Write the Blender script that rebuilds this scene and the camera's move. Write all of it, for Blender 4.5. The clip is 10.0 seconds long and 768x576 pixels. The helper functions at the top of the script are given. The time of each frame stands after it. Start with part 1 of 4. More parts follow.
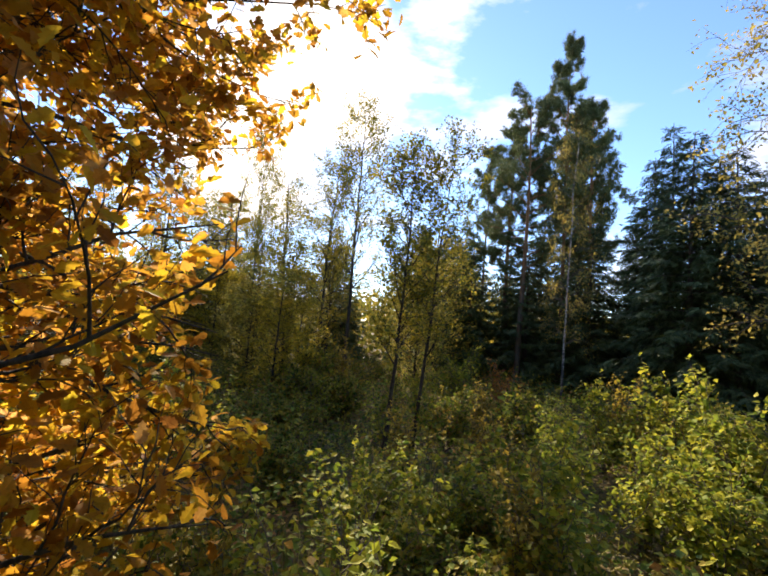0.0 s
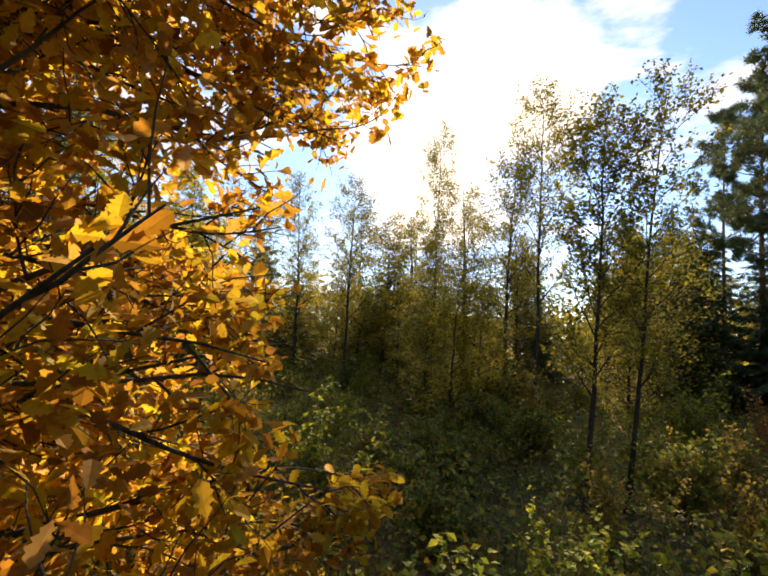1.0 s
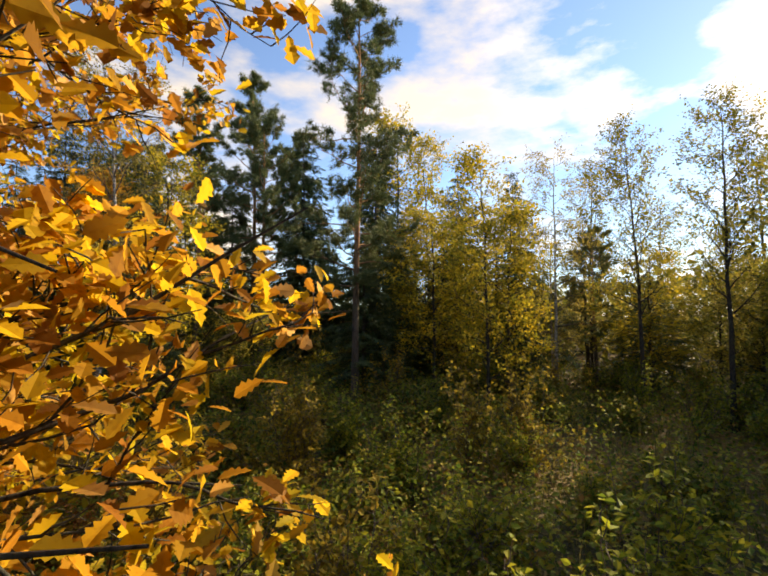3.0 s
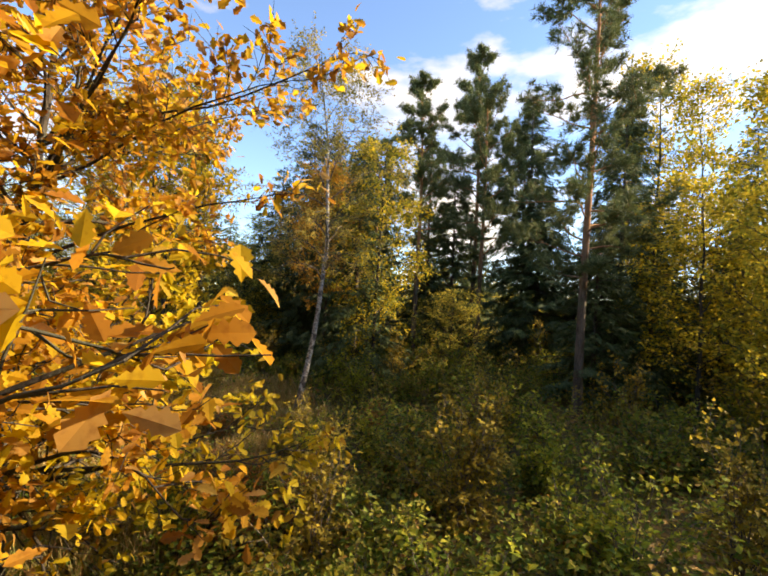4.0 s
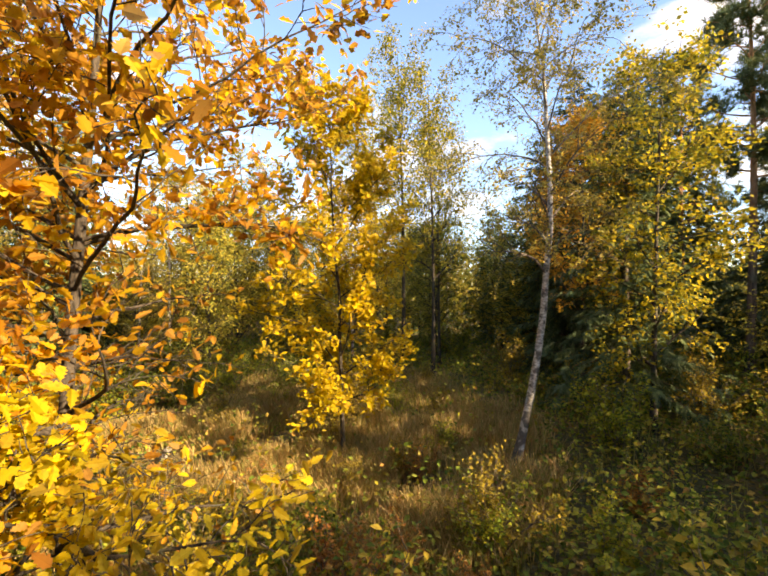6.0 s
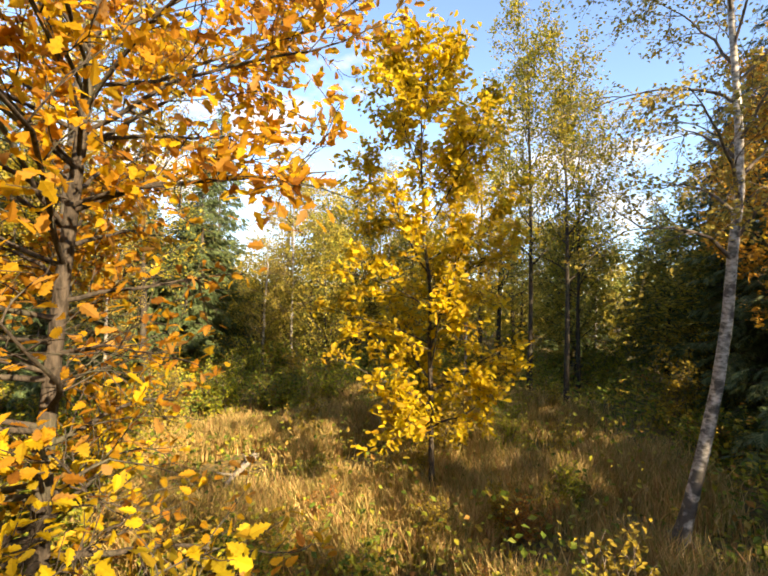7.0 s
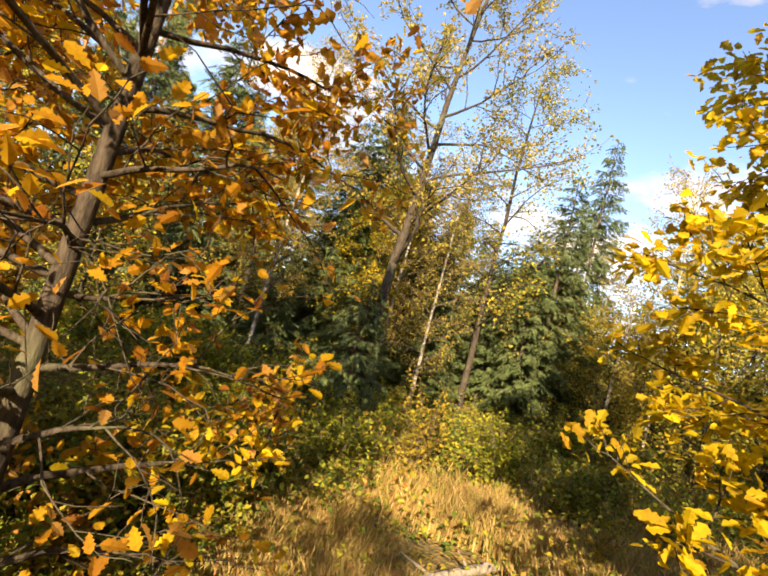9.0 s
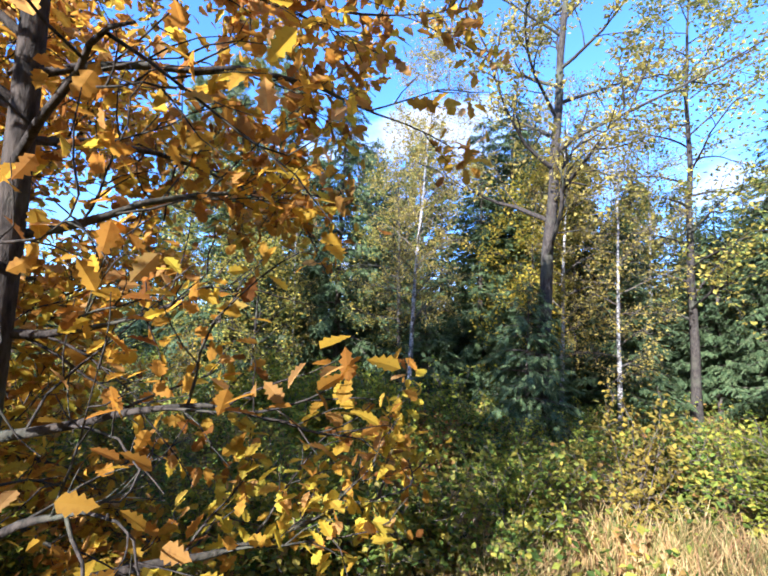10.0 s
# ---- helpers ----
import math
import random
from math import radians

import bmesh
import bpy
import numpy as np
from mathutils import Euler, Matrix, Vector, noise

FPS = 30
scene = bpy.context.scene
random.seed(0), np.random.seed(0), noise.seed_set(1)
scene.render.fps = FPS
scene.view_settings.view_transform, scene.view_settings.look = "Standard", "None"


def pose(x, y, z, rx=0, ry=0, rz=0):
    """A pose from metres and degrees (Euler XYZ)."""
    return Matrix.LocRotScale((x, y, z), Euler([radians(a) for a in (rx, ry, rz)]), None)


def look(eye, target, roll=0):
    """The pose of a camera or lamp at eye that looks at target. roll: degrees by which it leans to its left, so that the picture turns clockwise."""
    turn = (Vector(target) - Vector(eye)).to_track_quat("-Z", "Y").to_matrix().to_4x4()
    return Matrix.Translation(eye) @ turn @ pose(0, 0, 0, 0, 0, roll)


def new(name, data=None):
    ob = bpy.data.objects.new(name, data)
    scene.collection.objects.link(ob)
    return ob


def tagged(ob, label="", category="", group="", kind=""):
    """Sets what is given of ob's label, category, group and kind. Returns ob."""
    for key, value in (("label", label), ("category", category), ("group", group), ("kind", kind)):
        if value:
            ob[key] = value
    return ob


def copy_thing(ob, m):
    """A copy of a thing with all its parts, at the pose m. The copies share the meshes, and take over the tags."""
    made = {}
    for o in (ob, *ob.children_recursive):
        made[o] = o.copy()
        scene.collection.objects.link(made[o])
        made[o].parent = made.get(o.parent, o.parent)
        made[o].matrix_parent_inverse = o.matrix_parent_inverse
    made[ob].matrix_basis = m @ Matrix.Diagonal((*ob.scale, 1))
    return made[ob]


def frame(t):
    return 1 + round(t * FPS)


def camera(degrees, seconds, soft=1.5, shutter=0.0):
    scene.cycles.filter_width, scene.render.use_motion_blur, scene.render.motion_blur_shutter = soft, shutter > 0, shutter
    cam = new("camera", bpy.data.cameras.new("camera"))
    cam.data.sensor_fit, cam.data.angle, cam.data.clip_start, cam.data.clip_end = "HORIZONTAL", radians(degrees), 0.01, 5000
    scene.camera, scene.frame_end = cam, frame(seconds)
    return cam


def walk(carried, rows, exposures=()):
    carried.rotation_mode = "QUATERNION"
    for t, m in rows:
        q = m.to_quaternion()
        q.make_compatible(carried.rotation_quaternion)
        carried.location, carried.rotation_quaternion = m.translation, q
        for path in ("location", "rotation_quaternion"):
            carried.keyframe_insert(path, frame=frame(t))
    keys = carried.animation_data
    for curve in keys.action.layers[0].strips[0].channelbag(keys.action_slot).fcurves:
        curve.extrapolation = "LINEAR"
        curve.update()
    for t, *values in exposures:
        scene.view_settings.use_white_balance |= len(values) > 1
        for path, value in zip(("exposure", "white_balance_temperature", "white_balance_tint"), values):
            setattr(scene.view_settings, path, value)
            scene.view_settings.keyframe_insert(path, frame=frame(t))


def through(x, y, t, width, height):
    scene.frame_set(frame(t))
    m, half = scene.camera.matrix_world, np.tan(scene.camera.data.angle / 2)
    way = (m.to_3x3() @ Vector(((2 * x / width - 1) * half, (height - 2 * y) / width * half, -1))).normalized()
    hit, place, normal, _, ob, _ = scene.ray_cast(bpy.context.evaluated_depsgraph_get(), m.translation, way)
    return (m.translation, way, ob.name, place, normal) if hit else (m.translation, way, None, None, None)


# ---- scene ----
cam = camera(82, 10.0, soft=1.9)
PATH = [
    (0, (5.251, 3.815, 3.344), (3.761, 5.140, 3.500), 4.4),
    (0.5, (4.938, 4.359, 3.345), (3.180, 5.297, 3.512), 4.5),
    (1, (4.452, 4.878, 3.377), (2.543, 5.444, 3.563), 3.0),
    (1.5, (3.710, 5.351, 3.437), (1.722, 5.493, 3.604), -1.2),
    (2, (2.767, 5.755, 3.504), (0.779, 5.619, 3.676), -6.1),
    (2.2, (2.300, 5.900, 3.532), (0.324, 5.655, 3.716), -5.9),
    (2.75, (1.55, 6.10, 3.620), (-0.22, 5.24, 3.780), -1.8),
    (3.3, (0.715, 6.000, 3.710), (-0.983, 4.950, 3.835), 2.4),
    (3.5, (0.368, 5.947, 3.744), (-1.136, 4.634, 3.858), 3.3),
    (4, (-0.543, 5.749, 3.839), (-1.568, 4.033, 3.889), 3.0),
    (4.5, (-1.390, 5.399, 3.945), (-2.053, 3.512, 3.940), 2.5),
    (5, (-2.134, 4.948, 4.046), (-2.448, 2.973, 4.048), 0.5),
    (5.2, (-2.362, 4.639, 4.058), (-2.567, 2.650, 4.058), -0.6),
    (6.3, (-3.282, 2.938, 3.965), (-2.839, 0.987, 3.953), 0.5),
    (6.5, (-3.393, 2.603, 3.921), (-2.840, 0.681, 3.929), 0.7),
    (7, (-3.495, 1.713, 3.739), (-2.608, -0.080, 3.787), 0.9),
    (7.5, (-3.455, 0.804, 3.546), (-2.295, -0.824, 3.625), -0.1),
    (8, (-3.267, -0.083, 3.392), (-1.790, -1.428, 3.493), 1.8),
    (8.5, (-2.946, -0.842, 3.320), (-1.171, -1.753, 3.455), 8.4),
    (9, (-2.486, -1.396, 3.303), (-0.553, -1.889, 3.442), 14.9),
    (9.5, (-1.890, -1.807, 3.225), (0.100, -1.967, 3.357), 7.4),
    (10, (-1.205, -2.189, 3.032), (0.763, -1.895, 3.237), 2.0),
]
walk(cam, [(t, look(eye, target, roll)) for t, eye, target, roll in PATH],
     exposures=[(0, 1.35, 7600, 15), (0.5, 1.25, 8200, 15), (1.0, 1.15, 8800, 15), (1.6, 0.85, 10000, 14), (2.2, 0.83, 10300, 14), (3.5, 1.38, 9100, 13), (4.5, 1.85, 9600, 14), (5.2, 2.0, 10800, 15), (7.0, 1.93, 9900, 14), (8.0, 1.74, 9500, 13), (9.0, 1.72, 10200, 15), (9.5, 1.8, 7400, 17), (10, 1.95, 5300, 17)])

# ---------------------------------------------------------------- light
SUN_YAW, SUN_ELEV = 64.5, 26.5
sun_way = Vector((-math.sin(radians(SUN_YAW)) * math.cos(radians(SUN_ELEV)),
                  math.cos(radians(SUN_YAW)) * math.cos(radians(SUN_ELEV)), math.sin(radians(SUN_ELEV))))


class Nodes:
    """A small wrapper that adds and links shader nodes."""

    def __init__(self, tree):
        self.tree = tree
        tree.nodes.clear()

    def add(self, kind, **settings):
        node = self.tree.nodes.new(kind)
        for key, value in settings.items():
            if key == "blend_type":
                node.blend_type = value
            elif key == "data_type":
                node.data_type = value
            elif key == "operation":
                node.operation = value
        return node

    def link(self, a, b):
        self.tree.links.new(a, b)


def ramp(n, stops, mode="LINEAR"):
    node = n.add("ShaderNodeValToRGB")
    node.color_ramp.interpolation = mode
    el = node.color_ramp.elements
    while len(el) > 1:
        el.remove(el[-1])
    el[0].position, el[0].color = stops[0][0], (*stops[0][1], 1)
    for pos, col in stops[1:]:
        e = el.new(pos)
        e.color = (*col, 1)
    return node


def grey(v):
    return (v, v, v)


world = bpy.data.worlds.new("autumn_sky")
scene.world = world
world.use_nodes = True
n = Nodes(world.node_tree)
sky = n.add("ShaderNodeTexSky")
sky.sky_type = "NISHITA"
sky.sun_disc = False
sky.sun_elevation = radians(SUN_ELEV)
sky.sun_rotation = radians(-SUN_YAW)
sky.air_density, sky.dust_density, sky.ozone_density = 1.0, 0.1, 4.5
coord = n.add("ShaderNodeTexCoord")
mapping = n.add("ShaderNodeMapping")
mapping.inputs["Scale"].default_value = (1.0, 1.0, 2.6)
n.link(coord.outputs["Generated"], mapping.inputs["Vector"])
puffs = n.add("ShaderNodeTexNoise")
puffs.inputs["Scale"].default_value, puffs.inputs["Detail"].default_value = 2.3, 9
puffs.inputs["Roughness"].default_value = 0.56
n.link(mapping.outputs[0], puffs.inputs["Vector"])
# the bright veil of thin cloud round the sun
facing = n.add("ShaderNodeVectorMath", operation="DOT_PRODUCT")
facing.inputs[1].default_value = sun_way
n.link(coord.outputs["Generated"], facing.inputs[0])
veil = ramp(n, [(0.86, grey(0.0)), (0.96, grey(0.03)), (1.0, grey(0.30))])
n.link(facing.outputs["Value"], veil.inputs[0])
total = n.add("ShaderNodeMath", operation="ADD")
n.link(puffs.outputs[0], total.inputs[0])
n.link(veil.outputs[0], total.inputs[1])
cover = ramp(n, [(0.53, grey(0)), (0.66, grey(0.85)), (0.85, grey(1))])
n.link(total.outputs[0], cover.inputs[0])
glow = ramp(n, [(0.0, grey(0.50)), (0.80, grey(0.62)), (0.95, grey(1.0))])
n.link(facing.outputs["Value"], glow.inputs[0])
cloud_light = n.add("ShaderNodeVectorMath", operation="SCALE")
n.link(glow.outputs[0], cloud_light.inputs[0])
cloud_light.inputs["Scale"].default_value = 6.6
mix = n.add("ShaderNodeMix", data_type="RGBA")
n.link(cover.outputs[0], mix.inputs[0])
deep = n.add("ShaderNodeVectorMath", operation="MULTIPLY")
deep.inputs[1].default_value = (0.80, 0.94, 1.12)
n.link(sky.outputs[0], deep.inputs[0])
n.link(deep.outputs[0], mix.inputs[6])
n.link(cloud_light.outputs[0], mix.inputs[7])
back = n.add("ShaderNodeBackground")
back.inputs["Strength"].default_value = 0.135
n.link(mix.outputs[2], back.inputs["Color"])
out = n.add("ShaderNodeOutputWorld")
n.link(back.outputs[0], out.inputs["Surface"])

sun = new("sun", bpy.data.lights.new("sun", "SUN"))
sun.data.energy, sun.data.angle, sun.data.color = 4.8, radians(0.5), (1.0, 0.92, 0.78)
sun.matrix_world = look(sun_way * 60, (0, 0, 0))


# ---------------------------------------------------------------- materials
def material(name):
    m = bpy.data.materials.new(name)
    m.use_nodes = True
    return m, Nodes(m.node_tree)


def leaf_material(name, colours, through=0.45, rough=0.68, spots=0.25, single=False):
    """Thin leaves: a colour for each leaf, brown blotches, and light that shines through."""
    m, n = material(name)
    geo = n.add("ShaderNodeNewGeometry")
    pick = ramp(n, [(i / max(1, len(colours) - 1), c) for i, c in enumerate(colours)])
    if single:
        n.link(n.add("ShaderNodeObjectInfo").outputs["Random"], pick.inputs[0])
    else:
        n.link(geo.outputs["Random Per Island"], pick.inputs[0])
    pos = n.add("ShaderNodeTexCoord")
    big = n.add("ShaderNodeTexNoise")
    big.inputs["Scale"].default_value, big.inputs["Detail"].default_value = 1.1, 2
    n.link(pos.outputs["Object"], big.inputs["Vector"])
    tone = ramp(n, [(0.32, grey(0.78)), (0.68, grey(1.32))])
    n.link(big.outputs[0], tone.inputs[0])
    fine = n.add("ShaderNodeTexNoise")
    fine.inputs["Scale"].default_value, fine.inputs["Detail"].default_value = 38, 3
    n.link(pos.outputs["Object"], fine.inputs["Vector"])
    stain = ramp(n, [(0.52, grey(1.0)), (0.72, (1 - spots, 1 - 1.3 * spots, 1 - 1.2 * spots))])
    n.link(fine.outputs[0], stain.inputs[0])
    a = n.add("ShaderNodeMix", data_type="RGBA", blend_type="MULTIPLY")
    a.inputs[0].default_value = 1
    n.link(pick.outputs[0], a.inputs[6])
    n.link(tone.outputs[0], a.inputs[7])
    b = n.add("ShaderNodeMix", data_type="RGBA", blend_type="MULTIPLY")
    b.inputs[0].default_value = 1
    n.link(a.outputs[2], b.inputs[6])
    n.link(stain.outputs[0], b.inputs[7])
    bsdf = n.add("ShaderNodeBsdfPrincipled")
    bsdf.inputs["Roughness"].default_value = rough
    bsdf.inputs["Specular IOR Level"].default_value = 0.18
    n.link(b.outputs[2], bsdf.inputs["Base Color"])
    glass = n.add("ShaderNodeBsdfTranslucent")
    n.link(b.outputs[2], glass.inputs["Color"])
    both = n.add("ShaderNodeMixShader")
    both.inputs[0].default_value = through
    n.link(bsdf.outputs[0], both.inputs[1])
    n.link(glass.outputs[0], both.inputs[2])
    out = n.add("ShaderNodeOutputMaterial")
    n.link(both.outputs[0], out.inputs["Surface"])
    return m


def bark_material(name, dark, light, scale=14, stretch=(1, 1, 0.22), bump=0.6, upper=None, upper_from=4.0):
    """Rough bark with upright furrows; upper: the bark's colour higher up the trunk."""
    m, n = material(name)
    pos = n.add("ShaderNodeTexCoord")
    mp = n.add("ShaderNodeMapping")
    mp.inputs["Scale"].default_value = stretch
    n.link(pos.outputs["Object"], mp.inputs["Vector"])
    no = n.add("ShaderNodeTexNoise")
    no.inputs["Scale"].default_value, no.inputs["Detail"].default_value, no.inputs["Roughness"].default_value = scale, 8, 0.65
    n.link(mp.outputs[0], no.inputs["Vector"])
    col = ramp(n, [(0.35, dark), (0.62, light)])
    n.link(no.outputs[0], col.inputs[0])
    colour = col.outputs[0]
    moss = n.add("ShaderNodeTexNoise")
    moss.inputs["Scale"].default_value, moss.inputs["Detail"].default_value = 2.2, 4
    n.link(pos.outputs["Object"], moss.inputs["Vector"])
    cover = ramp(n, [(0.5, grey(0)), (0.72, grey(0.55))])
    n.link(moss.outputs[0], cover.inputs[0])
    mm = n.add("ShaderNodeMix", data_type="RGBA")
    n.link(cover.outputs[0], mm.inputs[0])
    n.link(colour, mm.inputs[6])
    mm.inputs[7].default_value = (0.12, 0.13, 0.08, 1)
    colour = mm.outputs[2]
    if upper:
        sep = n.add("ShaderNodeSeparateXYZ")
        n.link(pos.outputs["Object"], sep.inputs[0])
        rng = n.add("ShaderNodeMapRange")
        rng.inputs["From Min"].default_value, rng.inputs["From Max"].default_value = upper_from, upper_from + 4
        n.link(sep.outputs["Z"], rng.inputs["Value"])
        hi = ramp(n, [(0.35, tuple(0.55 * c for c in upper)), (0.65, upper)])
        n.link(no.outputs[0], hi.inputs[0])
        mu = n.add("ShaderNodeMix", data_type="RGBA")
        n.link(rng.outputs[0], mu.inputs[0])
        n.link(colour, mu.inputs[6])
        n.link(hi.outputs[0], mu.inputs[7])
        colour = mu.outputs[2]
    bsdf = n.add("ShaderNodeBsdfPrincipled")
    bsdf.inputs["Roughness"].default_value = 0.9
    bsdf.inputs["Specular IOR Level"].default_value = 0.2
    n.link(colour, bsdf.inputs["Base Color"])
    bp = n.add("ShaderNodeBump")
    bp.inputs["Strength"].default_value, bp.inputs["Distance"].default_value = bump, 0.02
    n.link(no.outputs[0], bp.inputs["Height"])
    n.link(bp.outputs[0], bsdf.inputs["Normal"])
    out = n.add("ShaderNodeOutputMaterial")
    n.link(bsdf.outputs[0], out.inputs["Surface"])
    return m


def birch_material(name):
    """White birch bark with dark level scars and a dark cracked foot."""
    m, n = material(name)
    pos = n.add("ShaderNodeTexCoord")
    mp = n.add("ShaderNodeMapping")
    mp.inputs["Scale"].default_value = (13, 13, 21)
    n.link(pos.outputs["Object"], mp.inputs["Vector"])
    no = n.add("ShaderNodeTexNoise")
    no.inputs["Scale"].default_value, no.inputs["Detail"].default_value = 1.0, 5
    n.link(mp.outputs[0], no.inputs["Vector"])
    marks = ramp(n, [(0.34, (0.08, 0.07, 0.06)), (0.46, (0.28, 0.26, 0.23)), (0.66, (0.54, 0.50, 0.45))])
    n.link(no.outputs[0], marks.inputs[0])
    blot = n.add("ShaderNodeTexNoise")
    blot.inputs["Scale"].default_value, blot.inputs["Detail"].default_value = 7, 8
    n.link(pos.outputs["Object"], blot.inputs["Vector"])
    sep = n.add("ShaderNodeSeparateXYZ")
    n.link(pos.outputs["Object"], sep.inputs[0])
    foot = n.add("ShaderNodeMapRange")
    foot.inputs["From Min"].default_value, foot.inputs["From Max"].default_value = 0.2, 2.6
    foot.inputs["To Min"].default_value, foot.inputs["To Max"].default_value = 0.16, -0.06
    n.link(sep.outputs["Z"], foot.inputs["Value"])
    add = n.add("ShaderNodeMath", operation="ADD")
    n.link(blot.outputs[0], add.inputs[0])
    n.link(foot.outputs[0], add.inputs[1])
    dark = ramp(n, [(0.46, grey(0)), (0.58, grey(0.92))])
    n.link(add.outputs[0], dark.inputs[0])
    mm = n.add("ShaderNodeMix", data_type="RGBA")
    n.link(dark.outputs[0], mm.inputs[0])
    n.link(marks.outputs[0], mm.inputs[6])
    mm.inputs[7].default_value = (0.06, 0.052, 0.045, 1)
    bsdf = n.add("ShaderNodeBsdfPrincipled")
    bsdf.inputs["Roughness"].default_value = 0.7
    n.link(mm.outputs[2], bsdf.inputs["Base Color"])
    bp = n.add("ShaderNodeBump")
    bp.inputs["Strength"].default_value, bp.inputs["Distance"].default_value = 0.5, 0.015
    n.link(add.outputs[0], bp.inputs["Height"])
    n.link(bp.outputs[0], bsdf.inputs["Normal"])
    out = n.add("ShaderNodeOutputMaterial")
    n.link(bsdf.outputs[0], out.inputs["Surface"])
    return m


def ground_material():
    """Forest soil: litter, moss and straw patches."""
    m, n = material("forest_soil")
    pos = n.add("ShaderNodeTexCoord")
    big = n.add("ShaderNodeTexNoise")
    big.inputs["Scale"].default_value, big.inputs["Detail"].default_value = 0.22, 6
    n.link(pos.outputs["Object"], big.inputs["Vector"])
    patch = ramp(n, [(0.36, (0.06, 0.065, 0.025)), (0.5, (0.12, 0.10, 0.04)), (0.64, (0.20, 0.145, 0.055))])
    n.link(big.outputs[0], patch.inputs[0])
    fine = n.add("ShaderNodeTexVoronoi")
    fine.inputs["Scale"].default_value = 16
    n.link(pos.outputs["Object"], fine.inputs["Vector"])
    litter = ramp(n, [(0.0, grey(0.45)), (0.5, (1.0, 0.9, 0.75)), (1.0, (1.7, 1.25, 0.8))])
    n.link(fine.outputs["Color"], litter.inputs[0])
    mm = n.add("ShaderNodeMix", data_type="RGBA", blend_type="MULTIPLY")
    mm.inputs[0].default_value = 1
    n.link(patch.outputs[0], mm.inputs[6])
    n.link(litter.outputs[0], mm.inputs[7])
    bsdf = n.add("ShaderNodeBsdfPrincipled")
    bsdf.inputs["Roughness"].default_value = 0.95
    n.link(mm.outputs[2], bsdf.inputs["Base Color"])
    bp = n.add("ShaderNodeBump")
    bp.inputs["Strength"].default_value, bp.inputs["Distance"].default_value = 0.8, 0.04
    n.link(fine.outputs["Distance"], bp.inputs["Height"])
    n.link(bp.outputs[0], bsdf.inputs["Normal"])
    out = n.add("ShaderNodeOutputMaterial")
    n.link(bsdf.outputs[0], out.inputs["Surface"])
    return m


M_OAK = leaf_material("oak_leaves", [(0.24, 0.096, 0.022), (0.424, 0.19, 0.026), (0.534, 0.27, 0.032), (0.59, 0.36, 0.032), (0.627, 0.44, 0.037), (0.498, 0.24, 0.032), (0.571, 0.34, 0.124)], 0.68)
M_OAK_SINGLE = leaf_material("oak_leaf", [(0.276, 0.11, 0.022), (0.461, 0.21, 0.026), (0.553, 0.28, 0.032), (0.608, 0.38, 0.032), (0.627, 0.44, 0.037), (0.571, 0.34, 0.124)], 0.68, single=True)
M_YELLOW = leaf_material("yellow_leaves", [(0.424, 0.285, 0.032), (0.571, 0.408, 0.032), (0.627, 0.475, 0.038), (0.461, 0.361, 0.038), (0.534, 0.313, 0.038)], 0.58)
M_ASPEN = leaf_material("aspen_leaves", [(0.088, 0.112, 0.022), (0.163, 0.175, 0.027), (0.325, 0.275, 0.031), (0.475, 0.362, 0.037), (0.125, 0.15, 0.031)], 0.4)
M_BIRCH = leaf_material("birch_leaves", [(0.30, 0.23, 0.05), (0.42, 0.33, 0.07), (0.50, 0.40, 0.10), (0.22, 0.20, 0.05)], 0.45)
M_WILLOW = leaf_material("willow_leaves", [(0.125, 0.153, 0.033), (0.218, 0.23, 0.045), (0.39, 0.337, 0.06), (0.546, 0.414, 0.075), (0.156, 0.169, 0.038)], 0.4)
M_PINE = leaf_material("pine_needles", [(0.07, 0.10, 0.04), (0.11, 0.145, 0.058), (0.16, 0.19, 0.075), (0.21, 0.225, 0.095)], 0.15, 0.6)
M_SPRUCE = leaf_material("spruce_needles", [(0.038, 0.066, 0.028), (0.062, 0.098, 0.040), (0.095, 0.135, 0.054), (0.135, 0.165, 0.070)], 0.12, 0.6)
M_BRAMBLE = leaf_material("bramble_leaves", [(0.056, 0.095, 0.018), (0.097, 0.149, 0.023), (0.161, 0.212, 0.031), (0.273, 0.284, 0.038), (0.386, 0.3, 0.045), (0.193, 0.221, 0.045), (0.322, 0.158, 0.045)], 0.35)
M_GREENSHRUB = leaf_material("shrub_leaves", [(0.101, 0.152, 0.022), (0.177, 0.24, 0.031), (0.304, 0.329, 0.036), (0.455, 0.417, 0.048), (0.228, 0.266, 0.036)], 0.45)
M_GOLDTREE = leaf_material("yellow_green_leaves", [(0.168, 0.189, 0.028), (0.308, 0.284, 0.035), (0.476, 0.378, 0.042), (0.644, 0.459, 0.049), (0.224, 0.23, 0.035)], 0.55)
M_GOLDSHRUB = leaf_material("golden_shrub_leaves", [(0.20, 0.15, 0.03), (0.34, 0.26, 0.04), (0.46, 0.33, 0.05), (0.14, 0.13, 0.03)], 0.45)
M_ORANGE = leaf_material("orange_leaves", [(0.34, 0.17, 0.038), (0.50, 0.27, 0.044), (0.60, 0.36, 0.051), (0.28, 0.20, 0.051), (0.56, 0.30, 0.051)], 0.45)
M_RUSTSHRUB = leaf_material("rusty_shrub_leaves", [(0.26, 0.10, 0.03), (0.42, 0.17, 0.04), (0.50, 0.26, 0.06), (0.22, 0.10, 0.04)], 0.4)
